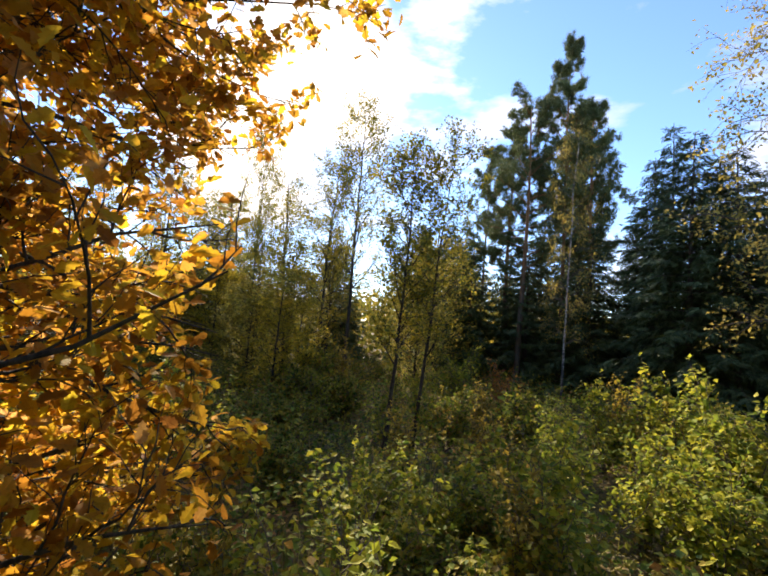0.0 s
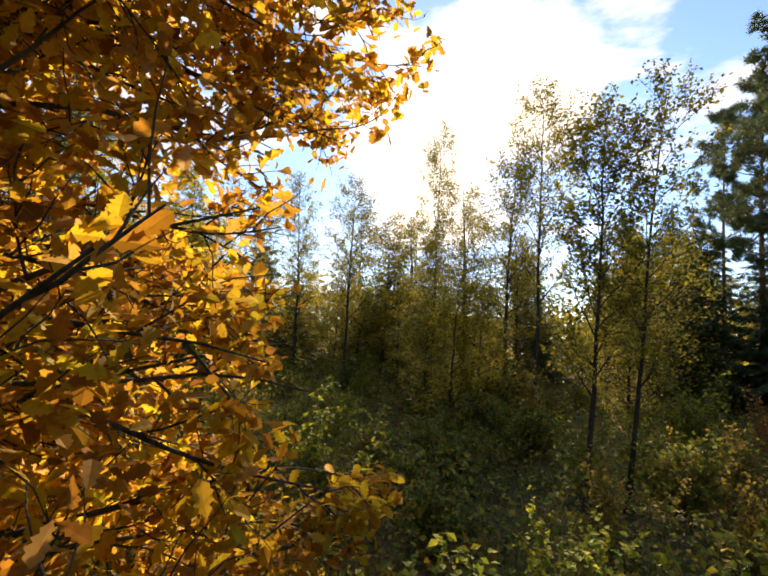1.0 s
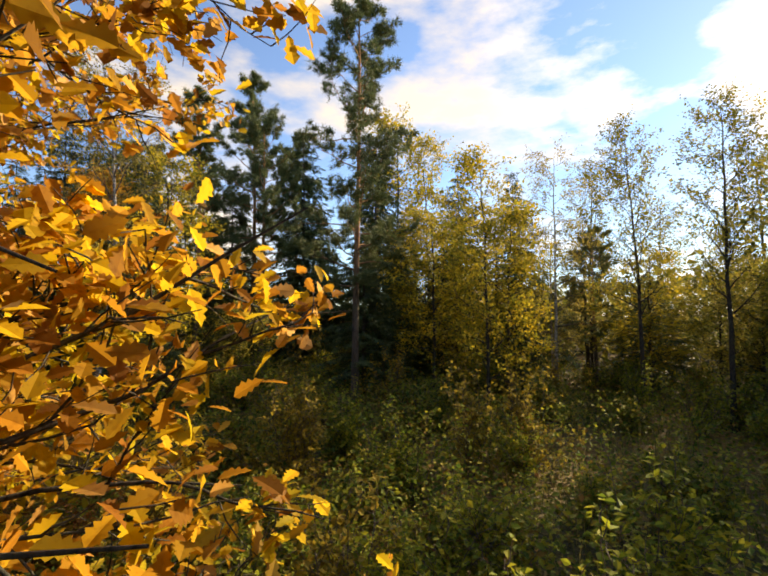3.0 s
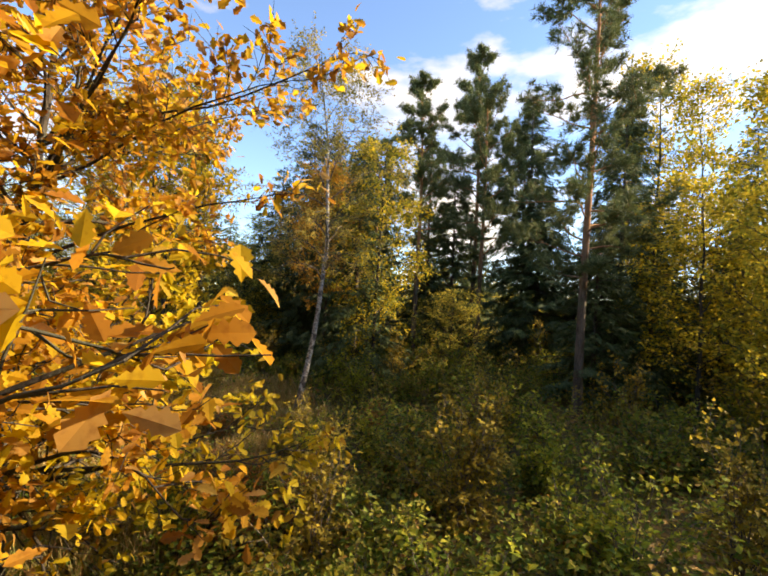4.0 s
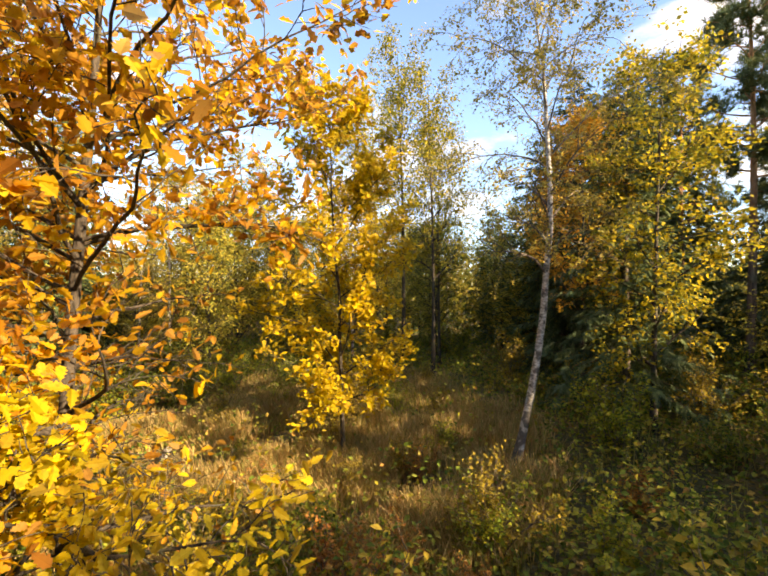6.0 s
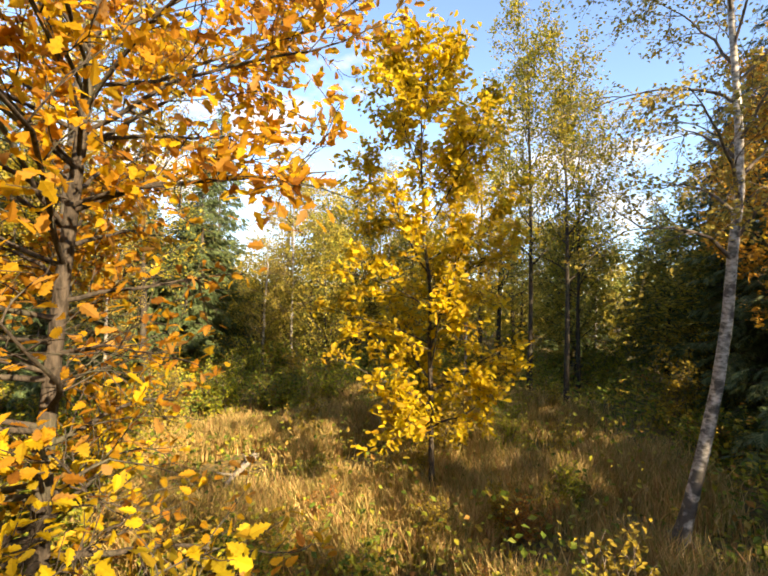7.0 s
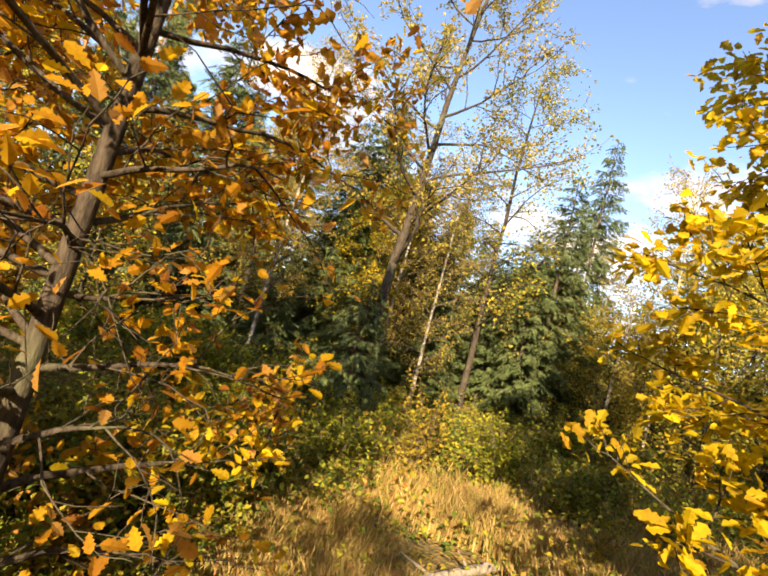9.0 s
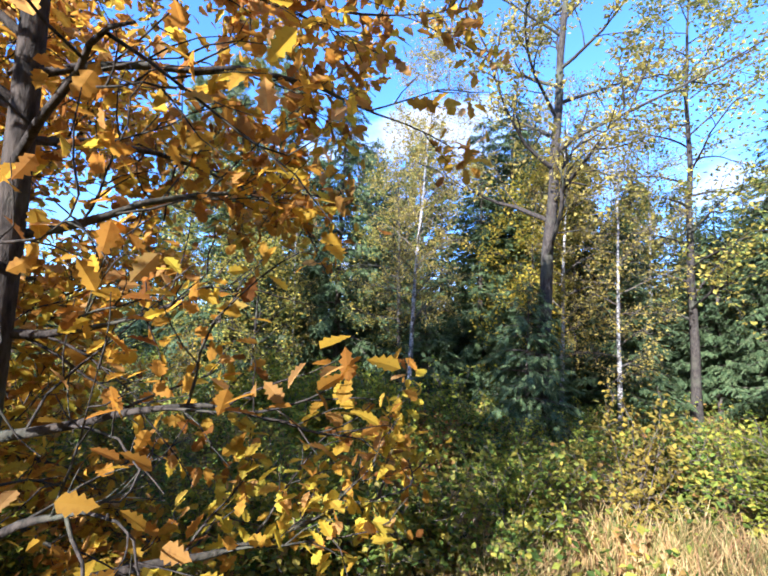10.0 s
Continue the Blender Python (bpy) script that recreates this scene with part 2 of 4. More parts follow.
M_STRAW = leaf_material("dry_grass", [(0.299, 0.207, 0.081), (0.46, 0.333, 0.138), (0.575, 0.425, 0.184), (0.30, 0.15, 0.07), (0.40, 0.28, 0.10), (0.17, 0.18, 0.05), (0.23, 0.218, 0.069)], 0.35, 0.6, 0.1)
M_GRASS = leaf_material("green_grass", [(0.078, 0.111, 0.026), (0.13, 0.156, 0.039), (0.234, 0.221, 0.065), (0.364, 0.286, 0.104)], 0.35, 0.6, 0.1)
M_LITTER = leaf_material("fallen_oak_leaves", [(0.20, 0.09, 0.03), (0.32, 0.15, 0.05), (0.40, 0.22, 0.08), (0.14, 0.07, 0.03)], 0.1)
B_OAK = bark_material("oak_bark", (0.018, 0.015, 0.012), (0.080, 0.064, 0.050), 30, (1, 1, 0.3), 0.9)
B_PINE = bark_material("pine_bark", (0.05, 0.038, 0.03), (0.17, 0.125, 0.095), 11, upper=(0.42, 0.21, 0.10), upper_from=4.0)
B_SPRUCE = bark_material("spruce_bark", (0.04, 0.032, 0.026), (0.14, 0.11, 0.09), 16, (1, 1, 0.5))
B_GREY = bark_material("alder_bark", (0.024, 0.020, 0.017), (0.075, 0.062, 0.050), 26, (1, 1, 0.4), 0.9)
B_BIRCH = birch_material("birch_bark")
B_DEAD = bark_material("weathered_wood", (0.11, 0.095, 0.08), (0.36, 0.32, 0.27), 12, (1, 1, 1), 0.4)
B_TWIG = bark_material("twig_bark", (0.05, 0.04, 0.032), (0.19, 0.15, 0.12), 20, (1, 1, 0.5), 0.2)


# ---------------------------------------------------------------- mesh tools
def link_mesh(name, verts, faces, mat, parent=None, smooth=False, label="", kind=""):
    """Links one mesh object. faces: lists of index arrays, each of one corner count."""
    me = bpy.data.meshes.new(name)
    verts = np.asarray(verts, np.float32)
    me.vertices.add(len(verts))
    me.vertices.foreach_set("co", verts.ravel())
    flat = np.concatenate([np.asarray(f, np.int32).ravel() for f in faces])
    sizes = np.concatenate([np.full(len(f), np.asarray(f).shape[1], np.int32) for f in faces])
    starts = np.concatenate([[0], np.cumsum(sizes)[:-1]]).astype(np.int32)
    me.loops.add(len(flat))
    me.loops.foreach_set("vertex_index", flat)
    me.polygons.add(len(sizes))
    me.polygons.foreach_set("loop_start", starts)
    me.polygons.foreach_set("use_smooth", np.full(len(sizes), smooth))
    me.update(calc_edges=True)
    me.validate()
    me.materials.append(mat)
    ob = new(name, me)
    if parent is not None:
        ob.parent = parent
    return tagged(ob, label=label, kind=kind)


class Tubes:
    """Collects tapered, bent tubes into one mesh."""

    def __init__(self):
        self.v, self.f, self.count = [], [], 0

    def add(self, pts, radii, sides=6):
        pts, radii = np.asarray(pts, float), np.asarray(radii, float)
        tang = np.gradient(pts, axis=0)
        tang /= np.linalg.norm(tang, axis=1)[:, None] + 1e-9
        ref = np.array([1.0, 0, 0]) if abs(tang[0, 2]) > 0.7 else np.array([0, 0, 1.0])
        a = np.cross(tang, ref)
        a /= np.linalg.norm(a, axis=1)[:, None] + 1e-9
        b = np.cross(tang, a)
        ang = np.linspace(0, 2 * math.pi, sides, endpoint=False)
        ring = pts[:, None] + radii[:, None, None] * (np.cos(ang)[None, :, None] * a[:, None] + np.sin(ang)[None, :, None] * b[:, None])
        m = len(pts)
        i = np.arange(m - 1)[:, None] * sides
        j = np.arange(sides)[None]
        k = (j + 1) % sides
        quad = np.stack([i + j, i + k, i + sides + k, i + sides + j], -1).reshape(-1, 4) + self.count
        self.v.append(ring.reshape(-1, 3))
        self.f.append(quad)
        self.count += m * sides

    def link(self, name, mat, parent=None, label=""):
        return link_mesh(name, np.concatenate(self.v), [np.concatenate(self.f)], mat, parent, True, label)


# leaf outlines: half widths along the midrib
def lobed(halves, length, fold=0.25):
    """A folded leaf: two half blades that share the midrib."""
    m = len(halves)
    y = np.linspace(0, length, m)
    rib = np.stack([0 * y, y, -0.12 * y * y / length], 1)
    left = np.stack([-np.array(halves), y + 0.03 * length, fold * np.array(halves) + rib[:, 2]], 1)
    right = left * (-1, 1, 1)
    v = np.concatenate([rib, left[1:-1], right[1:-1]])
    nl = m - 2
    f3, f4 = [], []
    for side, base in ((0, m), (1, m + nl)):
        ids = [0] + [base + i for i in range(nl)] + [m - 1]
        for i in range(m - 1):
            q = [i, i + 1, ids[i + 1], ids[i]] if side == 0 else [i + 1, i, ids[i], ids[i + 1]]
            q = list(dict.fromkeys(q))
            (f4 if len(q) == 4 else f3).append(q)
    return v, f3, f4


OAK_LEAF = lobed([0, 0.008, 0.020, 0.014, 0.030, 0.019, 0.035, 0.024, 0.027, 0.012, 0], 0.115)
OAK_LEAF_FAR = lobed([0, 0.018, 0.016, 0.032, 0.022, 0.036, 0.018, 0], 0.115)
BROAD_LEAF = lobed([0, 0.030, 0.024, 0.012, 0], 0.075)
SMALL_LEAF = lobed([0, 0.5, 0.36, 0], 1.0, 0.3)


def random_turns(rng, count, flat=0.0):
    """Random turns; flat: how far the blades keep level."""
    z = rng.normal(size=(count, 3))
    z[:, 2] = np.abs(z[:, 2]) * (1 + 4 * flat)
    z /= np.linalg.norm(z, axis=1)[:, None]
    y = rng.normal(size=(count, 3))
    y -= (y * z).sum(1)[:, None] * z
    y /= np.linalg.norm(y, axis=1)[:, None] + 1e-9
    return np.stack([np.cross(y, z), y, z], 2)


def scatter(template, places, turns, sizes):
    """Copies of a leaf outline in one set of vertices and faces."""
    v, f3, f4 = template
    m = len(v)
    verts = (np.einsum("nij,kj->nki", turns, v) * sizes[:, None, None] + places[:, None]).reshape(-1, 3)
    offs = (np.arange(len(places)) * m)[:, None, None]
    faces = [(np.array(f)[None] + offs).reshape(-1, len(f[0])) for f in (f3, f4) if f]
    return verts, faces


def bent(start, way, length, steps, rng, wobble=0.12, lift=0.0):
    """A wandering line; lift: how it curves up (or, below zero, hangs)."""
    pts, d = [np.array(start, float)], np.array(way, float)
    d /= np.linalg.norm(d)
    for _ in range(steps):
        d = d + rng.normal(size=3) * wobble + np.array([0, 0, lift])
        d /= np.linalg.norm(d)
        pts.append(pts[-1] + d * length / steps)
    return np.array(pts)


def at_line(pts, s):
    """The place and direction at a share s of a line."""
    x = s * (len(pts) - 1)
    i = min(int(x), len(pts) - 2)
    d = pts[i + 1] - pts[i]
    return pts[i] + d * (x - i), d / (np.linalg.norm(d) + 1e-9)


def side_way(rng, d, spread, up=0.1):
    w = rng.normal(size=3)
    w -= (w @ d) * d
    w /= np.linalg.norm(w) + 1e-9
    w = d * math.cos(spread) + w * math.sin(spread)
    w[2] += up
    return w / np.linalg.norm(w)


def empty_at(name, x, y, z, label, category, group=""):
    ob = new(name)
    ob.matrix_world = pose(x, y, z)
    ob.empty_display_size = 0.2
    return tagged(ob, label, category, group)


# ---------------------------------------------------------------- ground
def smooth(a, b, x):
    t = np.clip((x - a) / (b - a), 0, 1)
    return t * t * (3 - 2 * t)


def height(x, y):
    """The height of the ground: a shallow hollow round the oak, with bumps."""
    x, y = np.asarray(x, float), np.asarray(y, float)
    r = np.hypot(x, y)
    z = 0.25 + 0.55 * smooth(2.5, 8, r) + 0.45 * smooth(8, 18, r) + 0.4 * np.exp(-(((x + 9) / 5) ** 2 + ((y + 7) / 5) ** 2)) + 0.35 * np.exp(-(((x + 1) / 3) ** 2 + ((y + 8) / 3) ** 2))
    return z + 0.10 * np.sin(x * 0.9 + 1.3) * np.sin(y * 0.8) * smooth(0.5, 3, r) + 0.05 * np.sin(2.3 * x + y) * np.cos(1.9 * y - x)


rings = np.concatenate([np.linspace(0.3, 30, 100), np.geomspace(31, 1500, 30)])
spokes = 128
ang = np.linspace(0, 2 * math.pi, spokes, endpoint=False)
gx, gy = (rings[:, None] * np.cos(ang)).ravel(), (rings[:, None] * np.sin(ang)).ravel()
gv = np.concatenate([np.stack([gx, gy, height(gx, gy)], 1), [[0, 0, float(height(0, 0))]]])
i = np.arange(len(rings) - 1)[:, None] * spokes
j = np.arange(spokes)[None]
k = (j + 1) % spokes
gq = np.stack([i + j, i + spokes + j, i + spokes + k, i + k], -1).reshape(-1, 4)
j = np.arange(spokes)
gt = np.stack([j, (j + 1) % spokes, np.full(spokes, len(gv) - 1)], -1)
tagged(link_mesh("ground", gv, [gq, gt], ground_material(), None, True), "dark forest floor with litter and moss", "ground", kind="structure")


# ---------------------------------------------------------------- broadleaved trees
DIAMOND = (np.array([[0, 0, 0], [-0.34, 0.45, 0.10], [0, 1.0, -0.06], [0.34, 0.45, 0.10]]), [], [[0, 3, 2, 1]])


LANE = np.array([(5.3, 3.7), (4.95, 4.35), (4.45, 4.9), (3.7, 5.35), (2.75, 5.75), (2.3, 5.9), (1.55, 6.1), (0.7, 6.0), (-0.55, 5.75), (-1.4, 5.4), (-2.15, 4.95),
                 (-2.8, 3.9), (-3.3, 2.9), (-3.5, 1.7), (-3.45, 0.8), (-3.25, -0.1), (-2.9, -0.85), (-2.45, -1.4), (-1.9, -1.8), (-1.1, -2.25), (-0.35, -2.7)])


def lane_distance(p):
    """Level distance from the middle of the lane that stays free of twigs."""
    a, d = LANE[:-1], np.diff(LANE, axis=0)
    w = p[:, None, :2] - a
    u = np.clip((w * d).sum(-1) / (d * d).sum(-1), 0, 1)
    return np.linalg.norm(w - u[..., None] * d, axis=-1).min(1)


def clear_of_lane(p, width=0.78, low=2.35, high=4.95):
    return (lane_distance(p) > width) | (p[:, 2] < low) | (p[:, 2] > high)


def branchlets(rng, line, r0, tubes, subs, sub_len, twigs, twig_len, lift, start=0.25, clear=None):
    """Side branches and twigs along a limb; returns the places of the leaves."""
    spots = []
    for s in np.linspace(start, 1.0, subs):
        p, d = at_line(line, min(s, 0.999))
        w = side_way(rng, d, rng.uniform(0.5, 1.1), 0.12) if s < 0.98 else d
        sub = bent(p, w, sub_len * rng.uniform(0.6, 1.15) * (1.1 - 0.45 * s), 5, rng, 0.16, lift)
        if clear is not None and not clear(sub[-1:])[0]:
            continue
        tubes.add(sub, np.linspace(r0 * 0.38, 0.003, 6), 4)
        for u in np.linspace(0.3, 1.0, twigs):
            q, e = at_line(sub, min(u, 0.999))
            tw = bent(q, side_way(rng, e, rng.uniform(0.3, 1.0), 0.05), twig_len * rng.uniform(0.6, 1.2), 3, rng, 0.2, lift * 1.5)
            if clear is not None and not clear(tw[-1:])[0]:
                continue
            tubes.add(tw, np.linspace(0.005, 0.002, 4), 3)
            spots.append(tw)
    return spots


def leaf_places(rng, spots, per, jitter):
    out = []
    for tw in spots:
        for u in rng.uniform(0.15, 1.0, per):
            p, _ = at_line(tw, min(u, 0.999))
            out.append(p + rng.normal(size=3) * jitter)
    return np.array(out)


def broadleaf(name, seed, x, y, tall, radius, reach, crown_from, bark, leaves, label, category, lean=(0, 0), limbs=14, subs=6, sub_len=0.8,
              twigs=4, twig_len=0.35, per=7, size=0.075, template=BROAD_LEAF, lift=0.03, curve=0.04, spread=(0.8, 1.2), jitter=0.05, group="", keep_lane=False, bow=0.0, split=False, grow=0.76):
    """A tree with a tapered trunk, limbs and many single leaves."""
    rng = np.random.default_rng(seed)
    z0 = float(height(x, y)) - 0.05
    tree = empty_at(name, x, y, z0, label, category, group)
    n = 14
    s = np.linspace(0, 1, n)
    wob = np.cumsum(rng.normal(size=(n, 2)) * curve * tall / n * 2, axis=0) * s[:, None]
    line = np.stack([lean[0] * s + bow * np.sin(s * math.pi) * 0.5 + wob[:, 0], lean[1] * s + wob[:, 1], tall * s], 1)
    trunk = Tubes()
    rad = radius * (1 - 0.88 * s) + radius * 0.5 * np.exp(-s * tall / 0.25)
    trunk.add(line, rad, 10)
    trunk.link("trunk", bark, tree)
    tubes, spots = Tubes(), []
    golden = rng.uniform(0, 6)
    for m, s0 in enumerate(np.linspace(crown_from, 0.97, limbs)):
        p, d = at_line(line, s0)
        golden += 2.4 + rng.normal() * 0.3
        a = rng.uniform(*spread)
        w = np.array([math.cos(golden) * math.sin(a), math.sin(golden) * math.sin(a), math.cos(a)])
        shape = math.sin(math.pi * min(1, 0.22 + 0.78 * (s0 - crown_from) / (1.02 - crown_from))) ** 0.7
        length = reach * max(0.3, shape) * rng.uniform(0.75, 1.15)
        limb = bent(p, w, length, 7, rng, 0.10, lift)
        while keep_lane and not clear_of_lane(limb + (x, y, z0), 0.8).all() and len(limb) > 3:
            limb = limb[:-1]
        r0 = float(np.interp(s0, s, rad)) * 0.5
        own = Tubes() if split else tubes
        own.add(limb, np.linspace(r0, 0.006, len(limb)), 6)
        spots += branchlets(rng, limb, max(r0, 0.012), own, subs, sub_len, twigs, twig_len, lift, 0.25, (lambda q: clear_of_lane(q + (x, y, z0))) if keep_lane else None)
        if split:
            own.link("limb", bark if bark is not B_BIRCH else B_TWIG, tree)
    places = leaf_places(rng, spots, per, jitter)
    if keep_lane:
        places = places[clear_of_lane(places + (x, y, z0))]
    if not split:
        tagged(tubes.link("branchwork", bark if bark is not B_BIRCH else B_TWIG, tree), kind="stuff")
    v, f = scatter(template, places, random_turns(rng, len(places), 0.3), size * rng.uniform(0.7, 1.25, len(places)) / template[0][:, 1].max())
    link_mesh("crown", v, f, leaves, tree, False, kind="stuff")
    tree.scale = (grow, grow, grow)
    return tree


def plant(tree, x, y, turn, scale=1.0, wide=None, tilt=0.0):
    """A copy of a tree or shrub elsewhere, turned and scaled."""
    if tree.name.endswith("_tree") and lane_distance(np.array([[x, y, 0.0]]))[0] < 2.6:
        return None
    ob = copy_thing(tree, pose(x, y, float(height(x, y)) - 0.05, tilt, 0, turn))
    w = wide or scale
    ob.scale = (w, w, scale)
    return ob


# the oak that the path goes round
v, f3, f4 = OAK_LEAF
pattern = link_mesh("leaf", v, [f3, f4], M_OAK_SINGLE)
single_leaf = pattern.data
bpy.data.objects.remove(pattern)


def oak(seed, foot, leafy, bare, low_boughs, side_boughs, label):
    """A young oak. leafy: the direction of its longest boughs; bare: the thin side, or None."""
    rng = np.random.default_rng(seed)
    foot = np.array(foot)
    tree = empty_at("oak_tree", foot[0], foot[1], -0.05, label, "oak tree", "oaks")
    s = np.linspace(0, 1, 16)
    line = np.stack([0.10 * np.sin(5 * s) - 0.05 * s, 0.12 * np.sin(4 * s + 1) - 0.1, 8.2 * s], 1)
    line[:, :2] += foot - line[0, :2]
    trunk = Tubes()
    rad = 0.072 * (1 - s) ** 0.8 + 0.012 + 0.05 * np.exp(-s * 8.2 / 0.3)
    trunk.add(line, rad, 12)
    trunk.link("trunk", B_OAK, tree).location = (-foot[0], -foot[1], 0)
    az = 20.0
    # height, direction, rise, length, share of leaves, tint
    plan = []
    for z in np.concatenate([np.linspace(1.3, 4.3, 22), np.linspace(4.45, 7.6, 18)]):
        az += 137.5 + rng.normal() * 9
        up = np.interp(z, [1.5, 3.0, 4.3, 5.5, 7.6], [0.10, 0.25, 0.5, 0.6, 1.3])
        ax, ay = math.cos(radians(az)), math.sin(radians(az))
        free = 2.35 + 0.75 * math.cos(radians(az - leafy))
        length = np.interp(z, [1.3, 1.9, 2.4, 4.0, 4.3, 5.4, 6.2, 7.6], [1.0, 1.25, 1.15, 1.05, 1.4, 1.4, 1.1, 0.45]) * free * rng.uniform(0.9, 1.05)
        side = abs((az - bare + 180) % 360 - 180) if bare is not None else 180
        full = 0.72
        if side < 105 and z < 3.9:
            length *= 0.62
            full = 0.15
        elif side < 90:
            full = 0.34
        if full > 0.2 or len(plan) % 2:
            plan.append((z, az, up, length, full, None))
        else:
            plan.append((z, az, up, length * 0.5, full, None))
    plan += low_boughs
    plan += [(z, az, up, long_, 0.55, M_OAK) for z, az, up, long_ in side_boughs]
    for z, az, up, length, full, colour in plan:
        p, d = at_line(line, z / 8.2)
        w = np.array([math.cos(radians(az)), math.sin(radians(az)), up])
        limb = bent(p, w, length, 9, rng, 0.11, np.interp(z, [1.5, 4.3, 7], [-0.015, 0.0, 0.03]))
        while not clear_of_lane(limb, 0.6).all() and len(limb) > 4:
            limb = limb[:-1]
        r0 = max(0.011, 0.34 * float(np.interp(z, 8.2 * s, rad)))
        tubes = Tubes()
        tubes.add(limb, r0 * (1 - np.linspace(0, 1, len(limb))) ** 0.8 + 0.004, 7)
        spots = branchlets(rng, limb, r0, tubes, 12 if full > 0.4 else 7, 0.85, 6 if full > 0.4 else 4, 0.32, 0.0, 0.16, clear_of_lane)
        piece = tubes.link("limb", B_OAK, tree)
        piece.location = (-foot[0], -foot[1], 0)
        places = leaf_places(rng, spots, 9 if full > 0.4 else 16, 0.05)
        places = places[clear_of_lane(places)]
        # leaves fall in patches, so some twigs stand bare
        patchy = np.sin(3.1 * places[:, 0] + 1.7 * places[:, 2]) * np.sin(2.9 * places[:, 1] - 1.3 * places[:, 2] + 1)
        places = places[rng.uniform(size=len(places)) < full * (1 + 0.55 * patchy)]
        apart = places[clear_of_lane(places, 0.95, 2.4, 5.3)]
        tips = apart[np.argsort(-np.hypot(apart[:, 0], apart[:, 1]))[:8]] if len(apart) > 40 and 1.7 < z < 5.6 else []
        for place, turn in zip(tips, random_turns(rng, len(tips), 0.15)):
            one = new("leaf", single_leaf)
            one.parent = piece
            one.matrix_local = Matrix.LocRotScale(place + rng.normal(size=3) * 0.06, Matrix(turn.tolist()), Vector((1, 1, 1)) * rng.uniform(0.9, 1.2))
        warm = places[:, 2] + rng.normal(size=len(places)) * 1.1 + (2.2 if 165 < az % 360 < 330 else 0.0)
        if colour is not None:
            warm = warm * 0 + (9 if colour is M_OAK else 0)
        size = rng.uniform(0.8, 1.2, len(places))
        for tint, pick in ((M_OAK, warm > 2.1), (M_YELLOW, warm <= 2.1)):
            if pick.sum():
                v, f = scatter(OAK_LEAF if z < 4.0 else OAK_LEAF_FAR, places[pick], random_turns(rng, int(pick.sum()), 0.15), size[pick])
                link_mesh("foliage", v, f, tint, piece, False, kind="stuff")
    return tree


oak(7, (0.35, -0.25), 110, 215,
    [(1.9, 118, 0.32, 3.3, 0.6, M_YELLOW), (2.0, 130, 0.34, 3.4, 0.6, M_YELLOW), (1.75, 142, 0.36, 3.1, 0.5, M_YELLOW), (1.7, 152, 0.30, 2.6, 0.45, M_YELLOW),
     (2.2, 78, 0.20, 3.6, 0.7, M_OAK), (2.0, 92, 0.22, 3.6, 0.7, M_OAK), (1.9, 104, 0.25, 3.3, 0.7, M_OAK)],
    [(2.7, 95, 0.2, 3.4), (3.1, 84, 0.25, 3.2), (3.4, 112, 0.25, 3.3), (4.0, 88, 0.4, 3.4), (4.3, 128, 0.45, 3.2), (4.5, 66, 0.5, 3.2), (4.8, 104, 0.45, 3.6), (5.1, 80, 0.45, 3.4),
     (5.4, 125, 0.5, 3.1), (4.9, 152, 0.45, 3.2), (5.3, 172, 0.45, 2.9), (4.5, 188, 0.45, 2.7), (5.1, 218, 0.45, 2.6), (5.5, 240, 0.5, 2.4), (5.0, 262, 0.5, 2.4)],
    "young oak with orange and gold autumn leaves")
oak(8, (2.2, 2.5), 105, None,
    [(1.8, 120, 0.30, 2.7, 0.6, M_OAK), (2.0, 138, 0.30, 2.9, 0.6, M_OAK), (1.7, 100, 0.26, 2.5, 0.6, M_OAK), (1.9, 152, 0.26, 2.8, 0.6, M_OAK), (1.5, 88, 0.12, 2.0, 0.5, M_OAK), (1.0, 100, 0.14, 3.2, 0.6, M_OAK), (1.1, 114, 0.16, 3.5, 0.6, M_OAK), (0.9, 128, 0.16, 3.5, 0.6, M_OAK),
     (4.6, 98, 0.40, 3.7, 0.6, M_OAK), (4.9, 110, 0.36, 4.0, 0.6, M_OAK), (5.2, 122, 0.34, 3.9, 0.6, M_OAK), (4.7, 134, 0.36, 3.8, 0.6, M_OAK), (5.4, 90, 0.40, 3.4, 0.55, M_OAK),
     (5.2, 106, 0.05, 3.4, 0.6, M_OAK), (5.15, 118, 0.05, 3.7, 0.6, M_OAK), (5.2, 130, 0.05, 4.0, 0.6, M_OAK), (5.25, 141, 0.04, 4.1, 0.6, M_OAK), (5.15, 151, 0.05, 4.0, 0.6, M_OAK), (5.5, 124, 0.08, 3.9, 0.55, M_OAK)],
    [(2.8, 95, 0.25, 2.7), (2.9, 112, 0.22, 2.9), (3.0, 128, 0.25, 3.0), (3.2, 146, 0.25, 3.0), (3.3, 84, 0.3, 2.6), (3.6, 104, 0.35, 2.9), (3.7, 134, 0.3, 3.1), (4.0, 120, 0.45, 3.2), (4.2, 92, 0.5, 2.8),
     (4.4, 108, 0.5, 3.0), (4.7, 126, 0.5, 3.3), (5.0, 146, 0.45, 3.2), (4.5, 78, 0.55, 2.8), (5.0, 96, 0.55, 2.9), (5.3, 115, 0.5, 2.9), (5.6, 84, 0.6, 2.6), (2.7, 138, 0.12, 3.9), (3.0, 128, 0.10, 3.7), (2.5, 146, 0.12, 3.9), (3.3, 141, 0.10, 3.8)],
    "second young oak with long orange-leaved boughs over the path")

